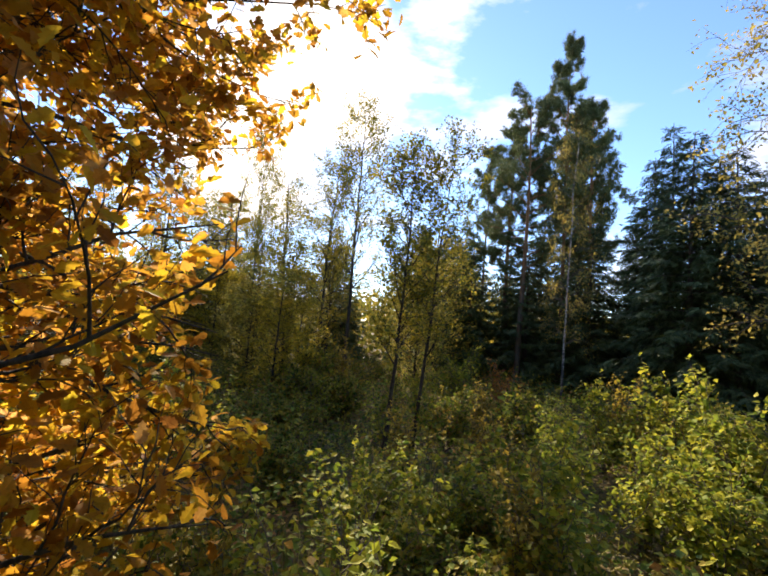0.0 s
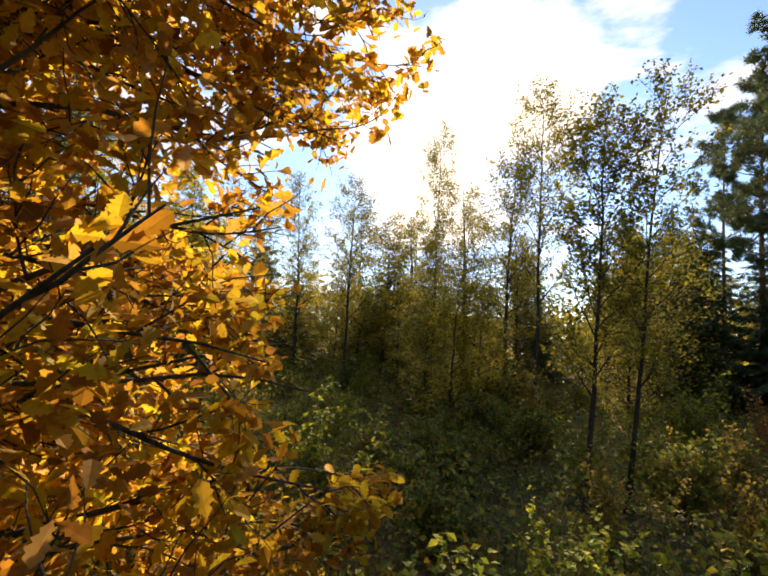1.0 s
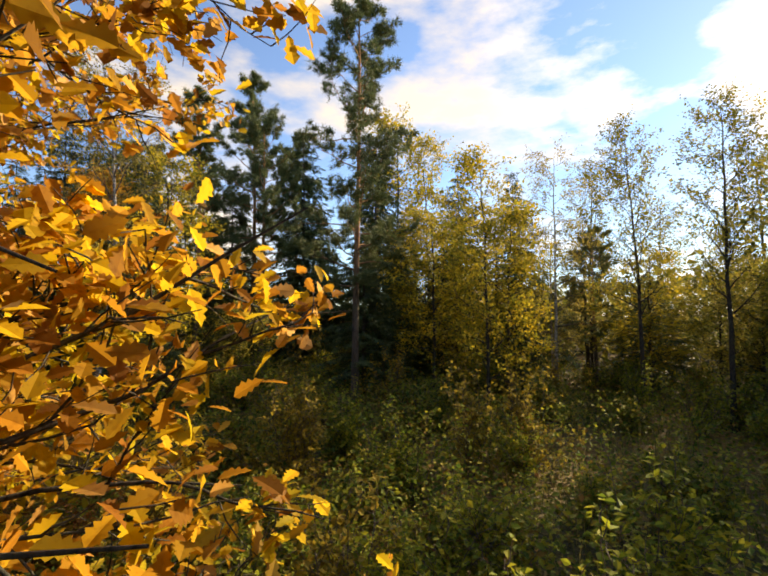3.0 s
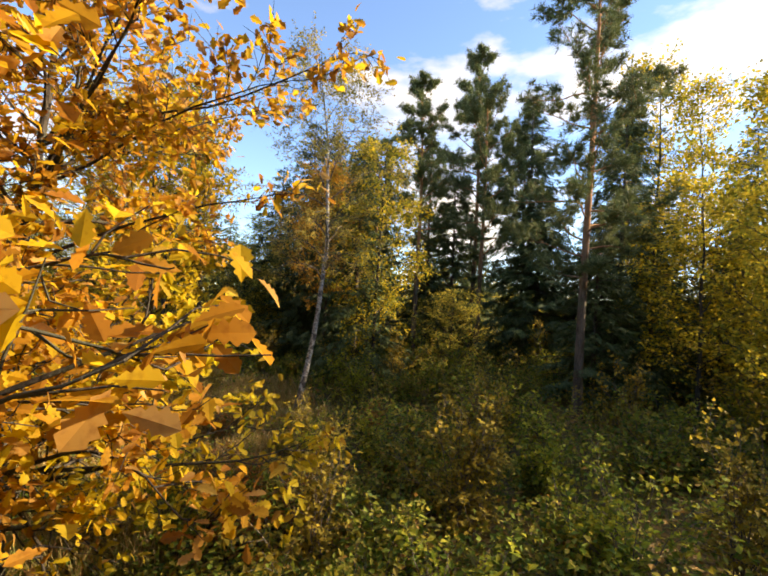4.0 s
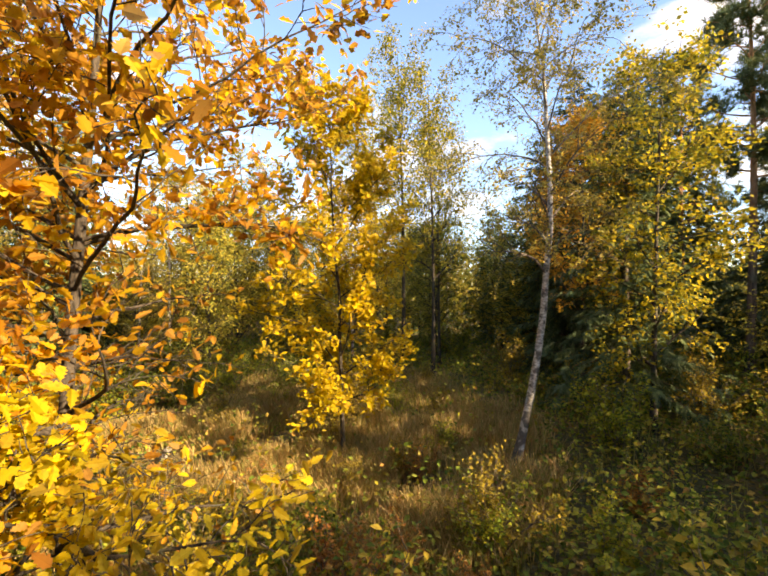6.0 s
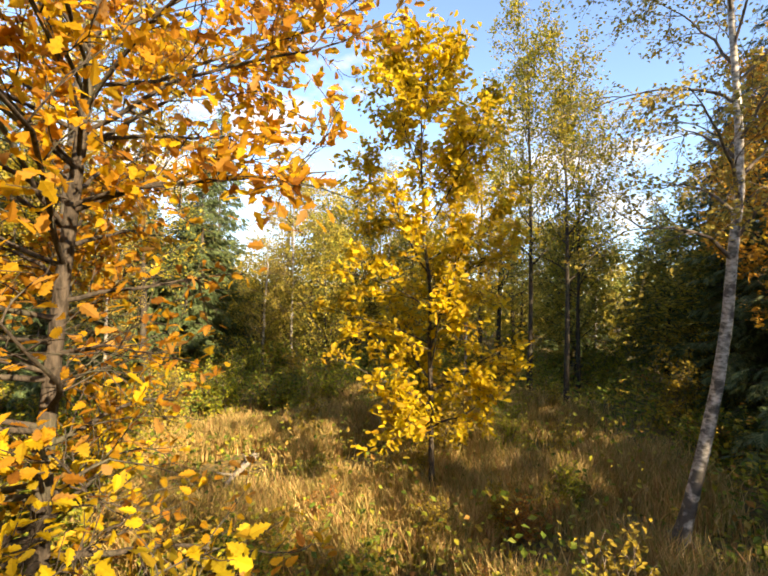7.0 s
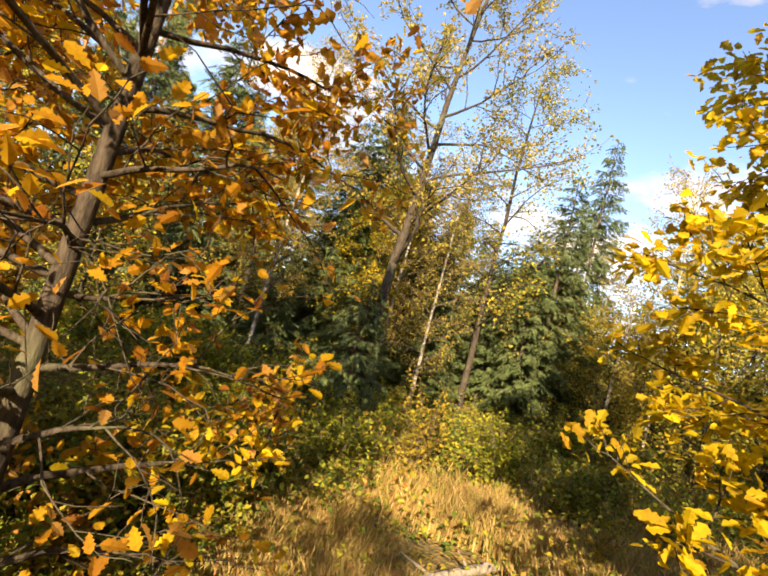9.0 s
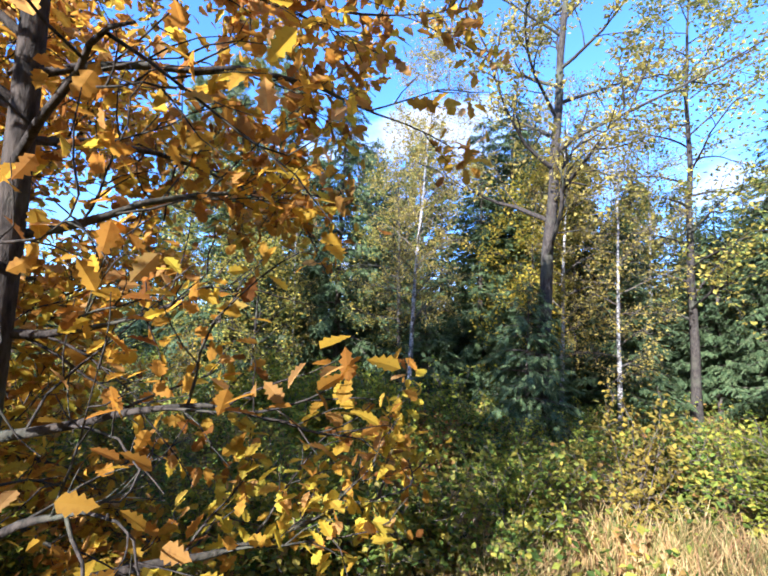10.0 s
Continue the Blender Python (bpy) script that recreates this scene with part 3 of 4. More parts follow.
# young yellow oak close to the path
broadleaf("yellow_oak_tree", 21, -1.2, -4.7, 6.7, 0.048, 1.6, 0.13, B_OAK, M_YELLOW, "slender young oak with bright yellow leaves beside the path", "oak tree",
          lean=(0.25, 0.05), limbs=32, subs=7, sub_len=0.68, twigs=5, twig_len=0.3, per=12, size=0.105, template=OAK_LEAF_FAR, keep_lane=True, split=True, grow=1.0)

# the leaning birch
broadleaf("birch_tree", 31, -4.22, -4.30, 12.0, 0.10, 2.2, 0.38, B_BIRCH, M_BIRCH, "leaning white birch with thin drooping golden twigs", "birch tree",
          lean=(-0.6, 0.1), limbs=26, subs=6, sub_len=1.1, twigs=6, twig_len=0.7, per=16, size=0.07, template=DIAMOND, lift=-0.10, spread=(0.5, 0.9), bow=-1.3, split=True)
# the orange tree beside it
broadleaf("rowan_tree", 32, -6.33, -7.61, 8.8, 0.07, 2.0, 0.30, B_GREY, M_ORANGE, "orange-leaved young tree before dark spruces", "tree",
          limbs=26, subs=7, sub_len=0.85, twigs=5, twig_len=0.35, per=10, size=0.12, template=DIAMOND, jitter=0.08)
# two slim aspens
broadleaf("aspen_tree", 33, -0.89, 9.58, 7.4, 0.06, 1.25, 0.30, B_GREY, M_ASPEN, "slim aspen with dark olive and yellow leaves", "aspen tree", lean=(0.3, 0.2),
          limbs=28, subs=7, sub_len=0.8, twigs=4, twig_len=0.32, per=10, size=0.085, template=DIAMOND, spread=(0.5, 0.9), group="aspens")
broadleaf("aspen_tree", 34, -0.93, 10.36, 8.2, 0.055, 1.2, 0.30, B_GREY, M_ASPEN, "thin-crowned aspen with a few yellow leaves", "aspen tree", lean=(0.5, 0.3),
          limbs=22, subs=6, sub_len=0.75, twigs=4, twig_len=0.32, per=7, size=0.08, template=DIAMOND, spread=(0.5, 0.9), group="aspens")
# the dark-stemmed alder and the white birch behind it
broadleaf("alder_tree", 35, 7.95, -3.94, 12.5, 0.15, 2.9, 0.30, B_GREY, M_BIRCH, "tall dark-stemmed alder with thinning olive-gold leaves", "alder tree", lean=(-0.5, -0.6),
          limbs=26, subs=8, sub_len=1.1, twigs=5, twig_len=0.45, per=12, size=0.085, template=DIAMOND, spread=(0.9, 1.3), split=True, grow=1.05)
broadleaf("birch_tree", 36, 8.97, -1.29, 12.0, 0.08, 1.7, 0.25, B_BIRCH, M_BIRCH, "slim white birch with hanging pale golden twigs", "birch tree", lean=(0.1, -0.3),
          limbs=26, subs=7, sub_len=1.1, twigs=5, twig_len=0.65, per=14, size=0.07, template=DIAMOND, lift=-0.10, spread=(0.5, 0.9))
# small birch with a pale stem in the meadow
broadleaf("birch_tree", 37, -0.42, -9.14, 7.5, 0.06, 1.4, 0.25, B_BIRCH, M_YELLOW, "small pale-stemmed birch with yellow leaves in the meadow", "birch tree",
          limbs=26, subs=7, sub_len=0.8, twigs=4, twig_len=0.38, per=9, size=0.085, template=DIAMOND)

# stock for the wood round the clearing
stock_willow = broadleaf("willow_tree", 41, 0.46, -17.26, 15.0, 0.14, 2.6, 0.22, B_GREY, M_WILLOW, "grey-green willow at the meadow's edge", "tree", limbs=30, subs=7, sub_len=1.2, twigs=4,
                         twig_len=0.55, per=9, size=0.125, template=DIAMOND, lift=-0.05, jitter=0.12, group="edge trees")
stock_aspen = broadleaf("aspen_tree", 42, -2.75, -9.47, 11.5, 0.09, 1.8, 0.35, B_GREY, M_ASPEN, "tall aspen with dark leaves against the sky", "aspen tree", limbs=26, subs=7, sub_len=0.95, twigs=4,
                        twig_len=0.4, per=9, size=0.10, template=DIAMOND, jitter=0.08, spread=(0.5, 1.0), group="edge trees")
stock_birch = broadleaf("birch_tree", 43, -13.60, 4.20, 10.5, 0.08, 1.5, 0.22, B_BIRCH, M_BIRCH, "birch with green-gold leaves at the wood's edge", "birch tree", limbs=24, subs=7, sub_len=0.9, twigs=4,
                        twig_len=0.5, per=8, size=0.085, template=DIAMOND, lift=-0.05, jitter=0.08, group="edge trees")
stock_gold = broadleaf("birch_tree", 45, -6.95, -5.45, 9.6, 0.08, 1.7, 0.18, B_GREY, M_GOLDTREE, "young birch with dense yellow-green leaves", "birch tree", limbs=26, subs=7, sub_len=0.9, twigs=4,
                        twig_len=0.42, per=9, size=0.125, template=DIAMOND, lift=-0.02, jitter=0.1, group="edge trees")
stock_thicket = broadleaf("alder_tree", 44, 5.22, -11.37, 6.8, 0.07, 1.9, 0.10, B_GREY, M_WILLOW, "bushy grey-green young alder", "alder tree", limbs=28, subs=7, sub_len=0.95, twigs=4,
                          twig_len=0.45, per=9, size=0.115, template=DIAMOND, jitter=0.12, group="edge trees")


# ---------------------------------------------------------------- conifers
def feather(count, length, width):
    """A flat spray of needles: thin blades along a stalk."""
    v, f = [], []
    for i in range(count):
        t = (i + 0.5) / count
        for side in (-1, 1):
            a = len(v)
            w = width * (1 - 0.7 * t)
            v += [(0, length * t, 0), (side * w, length * (t + 0.30), -0.12 * length * (0.3 + t)), (0, length * (t + 0.17), 0)]
            f.append([a, a + 1, a + 2])
    return np.array(v), f, []


def burst(rng, count):
    """A tuft of long needles that spring from one point."""
    v, f = [], []
    for _ in range(count):
        d = rng.normal(size=3)
        d[1] = abs(d[1]) + 0.4
        d /= np.linalg.norm(d)
        e = np.cross(d, rng.normal(size=3))
        e /= np.linalg.norm(e)
        a = len(v)
        v += [tuple(-0.055 * e), tuple(0.055 * e), tuple(d)]
        f.append([a, a + 1, a + 2])
    return np.array(v), f, []


SPRAY = feather(6, 1.0, 0.34)
TUFT = burst(np.random.default_rng(3), 14)


def along(rng, ways, roll=0.5):
    """Turns whose second axis follows the given ways and whose third looks up."""
    y = ways / (np.linalg.norm(ways, axis=1)[:, None] + 1e-9)
    z = np.tile([0.0, 0, 1.0], (len(y), 1)) + rng.normal(size=y.shape) * roll
    z -= (z * y).sum(1)[:, None] * y
    z /= np.linalg.norm(z, axis=1)[:, None] + 1e-9
    return np.stack([np.cross(y, z), y, z], 2)


def spruce(seed, x, y, tall, reach, bare, label, group="spruces", step=0.36, per=32):
    rng = np.random.default_rng(seed)
    z0 = float(height(x, y)) - 0.05
    tree = empty_at("spruce_tree", x, y, z0, label, "spruce tree", group)
    s = np.linspace(0, 1, 10)
    line = np.stack([0.05 * np.sin(3 * s), 0.04 * np.sin(4 * s), tall * s], 1)
    trunk = Tubes()
    trunk.add(line, tall * 0.0105 * (1 - 0.96 * s) + 0.004, 9)
    trunk.link("trunk", B_SPRUCE, tree)
    tubes, places, ways = Tubes(), [], []
    z = bare * tall
    a = 0.0
    while z < tall * 0.985:
        share = (z - bare * tall) / (tall * (1 - bare))
        for _ in range(5 if share < 0.85 else 4):
            a += 1.32 + rng.normal() * 0.15
            length = reach * (1 - share) ** 0.8 * rng.uniform(0.7, 1.12) + 0.12
            w = np.array([math.cos(a), math.sin(a), 0.35 * share + 0.05])
            b = bent((0, 0, z + rng.normal() * 0.08), w, length, 6, rng, 0.06, -0.10 + 0.05 * share)
            b[-1, 2] += 0.05 * length
            tubes.add(b, np.linspace(0.022 * (1 - share) + 0.006, 0.004, 7), 4)
            m = max(4, int(per * length / reach * 1.4))
            for u in rng.uniform(0.12, 1.0, m):
                p, d = at_line(b, u)
                side = np.cross(d, (0, 0, 1.0)) * rng.choice([-1, 1]) * rng.uniform(0.2, 1.2)
                places.append(p + rng.normal(size=3) * 0.04)
                ways.append(d * 0.7 + side + (0, 0, rng.uniform(-1.1, -0.05)))
        z += step * (1 - 0.55 * share)
    places.append(np.array([0, 0, tall * 0.98]))
    ways.append(np.array([0, 0, 1.0]))
    tagged(tubes.link("branchwork", B_SPRUCE, tree), kind="stuff")
    places, ways = np.array(places), np.array(ways)
    sizes = rng.uniform(0.24, 0.50, len(places)) * np.interp(places[:, 2], [0, tall], [1.1, 0.55])
    v, f = scatter(SPRAY, places, along(rng, ways), sizes)
    link_mesh("crown", v, f, M_SPRUCE, tree, False, kind="stuff")
    tree.scale = (0.76, 0.76, 0.76)
    return tree


def pine(seed, x, y, tall, radius, reach, crown_from, label, group="pines", clumps=34, per=15):
    rng = np.random.default_rng(seed)
    z0 = float(height(x, y)) - 0.05
    tree = empty_at("pine_tree", x, y, z0, label, "pine tree", group)
    s = np.linspace(0, 1, 14)
    line = np.stack([0.25 * np.sin(2.2 * s + seed) * s, 0.2 * np.sin(3 * s) * s, tall * s], 1)
    trunk = Tubes()
    trunk.add(line, radius * (1 - 0.85 * s) + 0.35 * radius * np.exp(-s * tall / 0.3), 10)
    trunk.link("trunk", B_PINE, tree)
    tubes, places, ways = Tubes(), [], []
    for z in np.linspace(0.25 * tall, crown_from * tall, 9):
        p, _ = at_line(line, z / tall)
        a = rng.uniform(0, 6.28)
        tubes.add(bent(p, (math.cos(a), math.sin(a), -0.1), rng.uniform(0.3, 1.0), 4, rng, 0.15, -0.02), np.linspace(0.012, 0.004, 5), 4)
    a = rng.uniform(0, 6)
    for s0 in np.linspace(crown_from, 0.99, clumps):
        p, _ = at_line(line, s0)
        a += 2.4 + rng.normal() * 0.4
        share = (s0 - crown_from) / (1 - crown_from)
        length = reach * (0.35 + 0.65 * math.sin(math.pi * (0.25 + 0.72 * share))) * rng.uniform(0.55, 1.2)
        limb = bent(p, (math.cos(a), math.sin(a), 0.15 + 0.7 * share), length, 6, rng, 0.14, 0.03)
        tubes.add(limb, np.linspace(radius * 0.28 * (1 - 0.6 * share), 0.006, 7), 5)
        for u in np.linspace(0.4, 1.0, 6):
            q, d = at_line(limb, min(u, 0.999))
            sub = bent(q, side_way(rng, d, rng.uniform(0.4, 1.1), 0.25), length * 0.35, 4, rng, 0.2, 0.05)
            tubes.add(sub, np.linspace(0.010, 0.004, 5), 3)
            for v in rng.uniform(0.25, 1.0, per):
                q2, d2 = at_line(sub, min(v, 0.999))
                places.append(q2 + rng.normal(size=3) * 0.09)
                ways.append(d2 + rng.normal(size=3) * 0.5 + (0, 0, 0.4))
    tagged(tubes.link("branchwork", B_PINE, tree), kind="stuff")
    places, ways = np.array(places), np.array(ways)
    v, f = scatter(TUFT, places, along(rng, ways), rng.uniform(0.17, 0.31, len(places)))
    link_mesh("crown", v, f, M_PINE, tree, False, kind="stuff")
    tree.scale = (0.76, 0.76, 0.76)
    return tree


pine_a = pine(51, -4.10, 19.28, 14.8, 0.17, 2.4, 0.42, "tall Scots pine with a bare trunk and a broad blue-green crown")
pine_b = pine(52, -3.45, 22.63, 15.4, 0.16, 2.0, 0.48, "tall slim Scots pine with a clumped crown")
pine_n = pine(53, -10.74, -1.40, 17.5, 0.16, 2.4, 0.27, "full-crowned Scots pine standing forward of the wood", clumps=50, per=15)
spruce_c = spruce(61, 0.99, 19.34, 12.0, 2.5, 0.10, "dense dark spruce with drooping branches")
spruce_d = spruce(62, -11.19, 22.48, 9.6, 2.0, 0.06, "dark pointed spruce at the wood's edge")
spruce_f = spruce(64, 28.72, -14.60, 11.5, 2.5, 0.06, "dark spruce in the far wood", "far trees", 0.6, 9)
spruce_s = spruce(63, 7.67, -3.71, 4.6, 1.5, 0.05, "young light green spruce with feathery branches", "young spruces", 0.26, 16)

for ob, x, y, turn, scale, wide in (
        # north: pines and spruces
        (pine_b, -2.0, 20.6, 70, 0.70, 0.68), (pine_a, 22.5, 5.3, 130, 0.76, 0.72), (pine_b, -5.7, 20.8, 200, 0.72, 0.76), (pine_a, 22.8, 3.2, 250, 0.80, 0.76),
        (spruce_c, 15.4, 0.2, 80, 0.65, 0.72), (spruce_c, 18.4, 4.4, 160, 0.72, 0.84), (spruce_c, 20.2, 0.7, 300, 0.80, 0.84), (spruce_c, -2.7, 21.1, 20, 0.61, 0.91),
        (spruce_d, -9.0, 21.9, 90, 0.68, 0.76), (spruce_d, -6.5, 19.4, 190, 0.62, 0.87), (spruce_d, -13.7, 24.0, 10, 0.72, 0.84), (spruce_c, -5.5, 23.5, 220, 0.65, 0.91),
        (spruce_d, 22.0, 7.7, 33, 0.76, 1.06), (spruce_d, 23.5, 4.9, 145, 0.84, 0.99), (spruce_c, 23.6, -0.0, 40, 0.72, 0.84), (pine_b, 19.5, -0.8, 15, 0.71, 0.76),
        # north-east and east
        (spruce_c, 14.7, -3.8, 120, 0.59, 0.76), (spruce_d, 18.2, -5.5, 10, 0.76, 0.91), (spruce_c, 13.0, -9.5, 70, 0.47, 0.68), (spruce_c, 14.5, -13.3, 200, 0.59, 0.68),
        (spruce_d, 11.4, -12.2, 100, 0.55, 0.76), (spruce_d, 16.3, -8.5, 250, 0.72, 0.91), (spruce_c, 19.0, -14.1, 160, 0.65, 0.84), (spruce_s, 10.5, -3.9, 130, 0.91, 0.84), (spruce_s, 9.5, -1.7, 240, 0.65, 0.76),
        (pine_a, 20.4, -7.9, 20, 0.65, 0.68), (pine_b, 21.8, -11.2, 100, 0.61, 0.68),
        # south and south-west
        (pine_b, -10.6, -8.7, 110, 0.72, 0.76), (pine_a, -12.4, -7.0, 40, 0.70, 0.68), (pine_b, -15.8, -7.9, 200, 0.72, 0.68), (pine_a, -11.1, -12.7, 290, 0.68, 0.68), (pine_b, -13.9, -12.6, 20, 0.68, 0.68),
        (spruce_d, -8.8, -10.8, 60, 0.91, 0.91), (spruce_d, -12.0, -14.2, 10, 1.03, 0.99), (spruce_c, -12.7, -10.8, 99, 0.57, 0.91), (spruce_c, -15.7, -11.3, 180, 0.65, 0.91),
        (spruce_c, -15.4, -4.9, 260, 0.42, 0.73), (spruce_c, -19.8, -1.4, 350, 0.51, 0.73), (spruce_d, -13.9, 2.8, 50, 0.48, 0.60), (spruce_d, -19.0, -3.8, 130, 0.56, 0.79), (pine_n, -19.7, -5.5, 90, 0.65, 0.65),
        # west
        (pine_n, -16.4, 5.2, 200, 0.31, 0.50), (spruce_d, -17.2, 6.9, 160, 0.42, 0.79), (spruce_d, -20.3, 11.4, 200, 0.39, 0.79), (spruce_d, -12.9, 17.2, 70, 0.55, 0.84),
        (spruce_d, -18.2, 20.0, 300, 0.65, 0.91), (spruce_d, -22.3, 2.6, 20, 0.51, 0.86)):
    plant(ob, x, y, turn, scale, wide)

for ob, x, y, turn, scale, wide in (
        (stock_aspen, -20.0, 9.9, 30, 0.51, 0.60), (stock_aspen, -19.7, 15.0, 210, 0.55, 0.91), (stock_aspen, -12.9, 16.2, 80, 0.47, 0.84), (stock_willow, -24.7, 15.9, 40, 0.65, 0.84), (stock_willow, -32.8, 13.8, 140, 0.84, 0.91),
        (stock_willow, -29.6, 8.0, 300, 0.59, 0.79), (stock_gold, -15.6, 0.8, 10, 0.53, 0.66), (stock_gold, -14.4, -1.3, 60, 0.62, 0.66), (stock_birch, -15.1, 3.9, 220, 0.53, 0.66), (stock_thicket, -14.4, 9.4, 20, 0.51, 0.73),
        (stock_thicket, -18.1, 14.2, 160, 0.76, 0.91), (stock_aspen, -6.2, 15.0, 99, 0.47, 0.68), (stock_thicket, -8.1, 17.5, 60, 0.65, 0.84), (stock_birch, -1.3, 17.3, 240, 0.84, 0.53),
        (stock_aspen, -2.9, -12.0, 140, 0.72, 0.68), (stock_birch, -3.2, -20.8, 33, 1.06, 0.91), (stock_thicket, -2.4, -16.6, 90, 0.76, 0.99), (stock_thicket, -5.3, -14.5, 190, 0.65, 0.99), (stock_thicket, -6.2, -11.6, 300, 0.61, 0.91),
        (stock_thicket, 4.2, -17.3, 45, 0.84, 0.91), (stock_thicket, 6.9, -15.9, 135, 0.76, 0.99), (stock_thicket, 9.8, -14.7, 225, 0.68, 0.99), (stock_willow, 8.2, -20.2, 315, 0.68, 0.91), (stock_willow, 12.2, -17.7, 30, 0.57, 0.91),
        (stock_birch, 4.2, -14.0, 80, 0.76, 0.84), (stock_birch, 8.4, -5.6, 15, 0.61, 0.68), (stock_birch, 9.3, -4.7, 120, 0.80, 0.68), (stock_aspen, 13.8, -5.6, 250, 0.65, 0.76), (stock_thicket, 15.3, -11.6, 70, 0.76, 0.91),
        (stock_birch, 12.6, -1.3, 200, 0.87, 0.76), (stock_thicket, 8.0, -11.2, 110, 0.61, 0.76), (stock_willow, 18.7, -17.2, 10, 0.68, 0.99), (stock_birch, 11.6, 2.4, 310, 0.65, 0.53), (stock_willow, 1.0, -23.8, 200, 0.68, 0.91), (stock_thicket, 5.2, -13.5, 20, 0.95, 0.99), (stock_thicket, 7.7, -13.8, 185, 1.03, 0.99), (stock_thicket, 11.7, -11.1, 265, 0.76, 0.91),
        (stock_thicket, 2.8, -13.6, 325, 0.76, 0.91), (stock_thicket, 8.6, -17.3, 25, 1.06, 1.06), (stock_birch, 7.0, -11.7, 155, 0.80, 0.76), (stock_thicket, 12.6, -3.6, 45, 0.68, 0.84), (stock_birch, 14.4, -8.3, 15, 0.72, 0.84)):
    plant(ob, x, y, turn, scale, wide)

for ob, x, y, turn, scale, wide in (
        (stock_aspen, -15.6, 15.0, 130, 0.72, 0.72), (stock_aspen, -8.9, 13.7, 20, 0.42, 0.61), (stock_aspen, -10.7, 13.0, 100, 0.32, 0.68), (stock_willow, -11.7, 15.6, 120, 0.44, 0.61), (stock_thicket, -11.0, 11.2, 300, 0.34, 0.66), (stock_aspen, -6.8, 10.6, 210, 0.40, 0.60), (stock_aspen, -7.3, 9.9, 10, 0.45, 0.33), (stock_thicket, -4.5, 14.0, 75, 0.46, 0.65),
        (stock_thicket, -6.3, 16.9, 130, 0.76, 0.84), (stock_thicket, -14.3, 12.4, 40, 0.57, 0.91), (stock_thicket, -20.1, 12.7, 80, 0.76, 0.99), (stock_thicket, -16.6, 8.8, 10, 0.53, 0.79),
        (stock_willow, 12.8, -3.9, 200, 0.55, 0.72), (stock_gold, 10.1, -4.2, 20, 0.68, 0.68), (stock_aspen, 10.7, -5.4, 100, 0.61, 0.76), (spruce_c, 13.4, -6.2, 30, 0.59, 0.72), (spruce_c, 10.4, -6.3, 260, 0.47, 0.65),
        (spruce_c, 14.5, -0.3, 60, 0.68, 0.76), (stock_willow, 11.7, -0.8, 310, 0.47, 0.61), (spruce_c, 10.2, -9.6, 140, 0.50, 0.53), (spruce_c, 11.1, -8.9, 240, 0.50, 0.53), (stock_birch, 7.6, -10.8, 60, 0.55, 0.68),
        (stock_thicket, -10.1, -5.8, 95, 0.42, 0.68), (spruce_c, -13.0, -9.4, 75, 0.72, 0.84), (spruce_d, -14.1, -5.6, 200, 0.76, 0.99), (spruce_c, -6.9, -6.5, 320, 0.61, 0.68), (spruce_c, -6.5, -10.0, 30, 0.61, 0.68)):
    plant(ob, x, y, turn, scale, wide)

for ob, x, y, turn, scale, wide in ((stock_willow, 3.4, -19.4, 20, 0.46, 0.72), (stock_willow, 4.5, -23.3, 110, 0.57, 0.76), (stock_thicket, 0.2, -21.5, 200, 0.91, 0.99), (stock_thicket, -1.8, -19.5, 300, 0.84, 0.91), (stock_willow, 9.3, -23.1, 50, 0.53, 0.84),
                                    (stock_thicket, -2.7, -14.4, 160, 0.72, 0.84), (stock_thicket, 6.9, -22.5, 70, 0.91, 0.99), (stock_thicket, -6.5, -14.7, 250, 0.84, 0.91), (spruce_d, -5.4, -18.4, 40, 0.68, 0.91), (spruce_d, -1.9, -23.5, 140, 0.68, 0.91)):
    plant(ob, x, y, turn, scale, wide)

# denser trees to the west and south-west
for ob, x, y, turn, scale, wide in (
        (stock_gold, -14.3, 2.2, 0, 0.68, 0.86), (stock_willow, -17.1, 4.9, 47, 0.33, 0.66), (stock_willow, -17.6, 9.4, 94, 0.31, 0.53),
        (stock_gold, -11.8, 10.4, 141, 0.38, 0.66), (stock_gold, -14.7, 6.8, 188, 0.46, 0.79), (stock_gold, -5.4, 9.6, 235, 0.39, 0.50),
        (stock_gold, -5.9, 10.6, 282, 0.38, 0.46), (stock_thicket, -6.8, 9.5, 329, 0.44, 0.60), (stock_gold, -12.4, 0.6, 16, 0.65, 0.79),
        (stock_gold, -14.2, 0.8, 63, 0.58, 0.86), (spruce_c, -14.0, -1.4, 110, 0.55, 0.73), (spruce_c, -12.1, -1.9, 157, 0.48, 0.66),
        (spruce_c, -15.5, -0.2, 204, 0.43, 0.79)):
    plant(ob, x, y, turn, scale, wide)

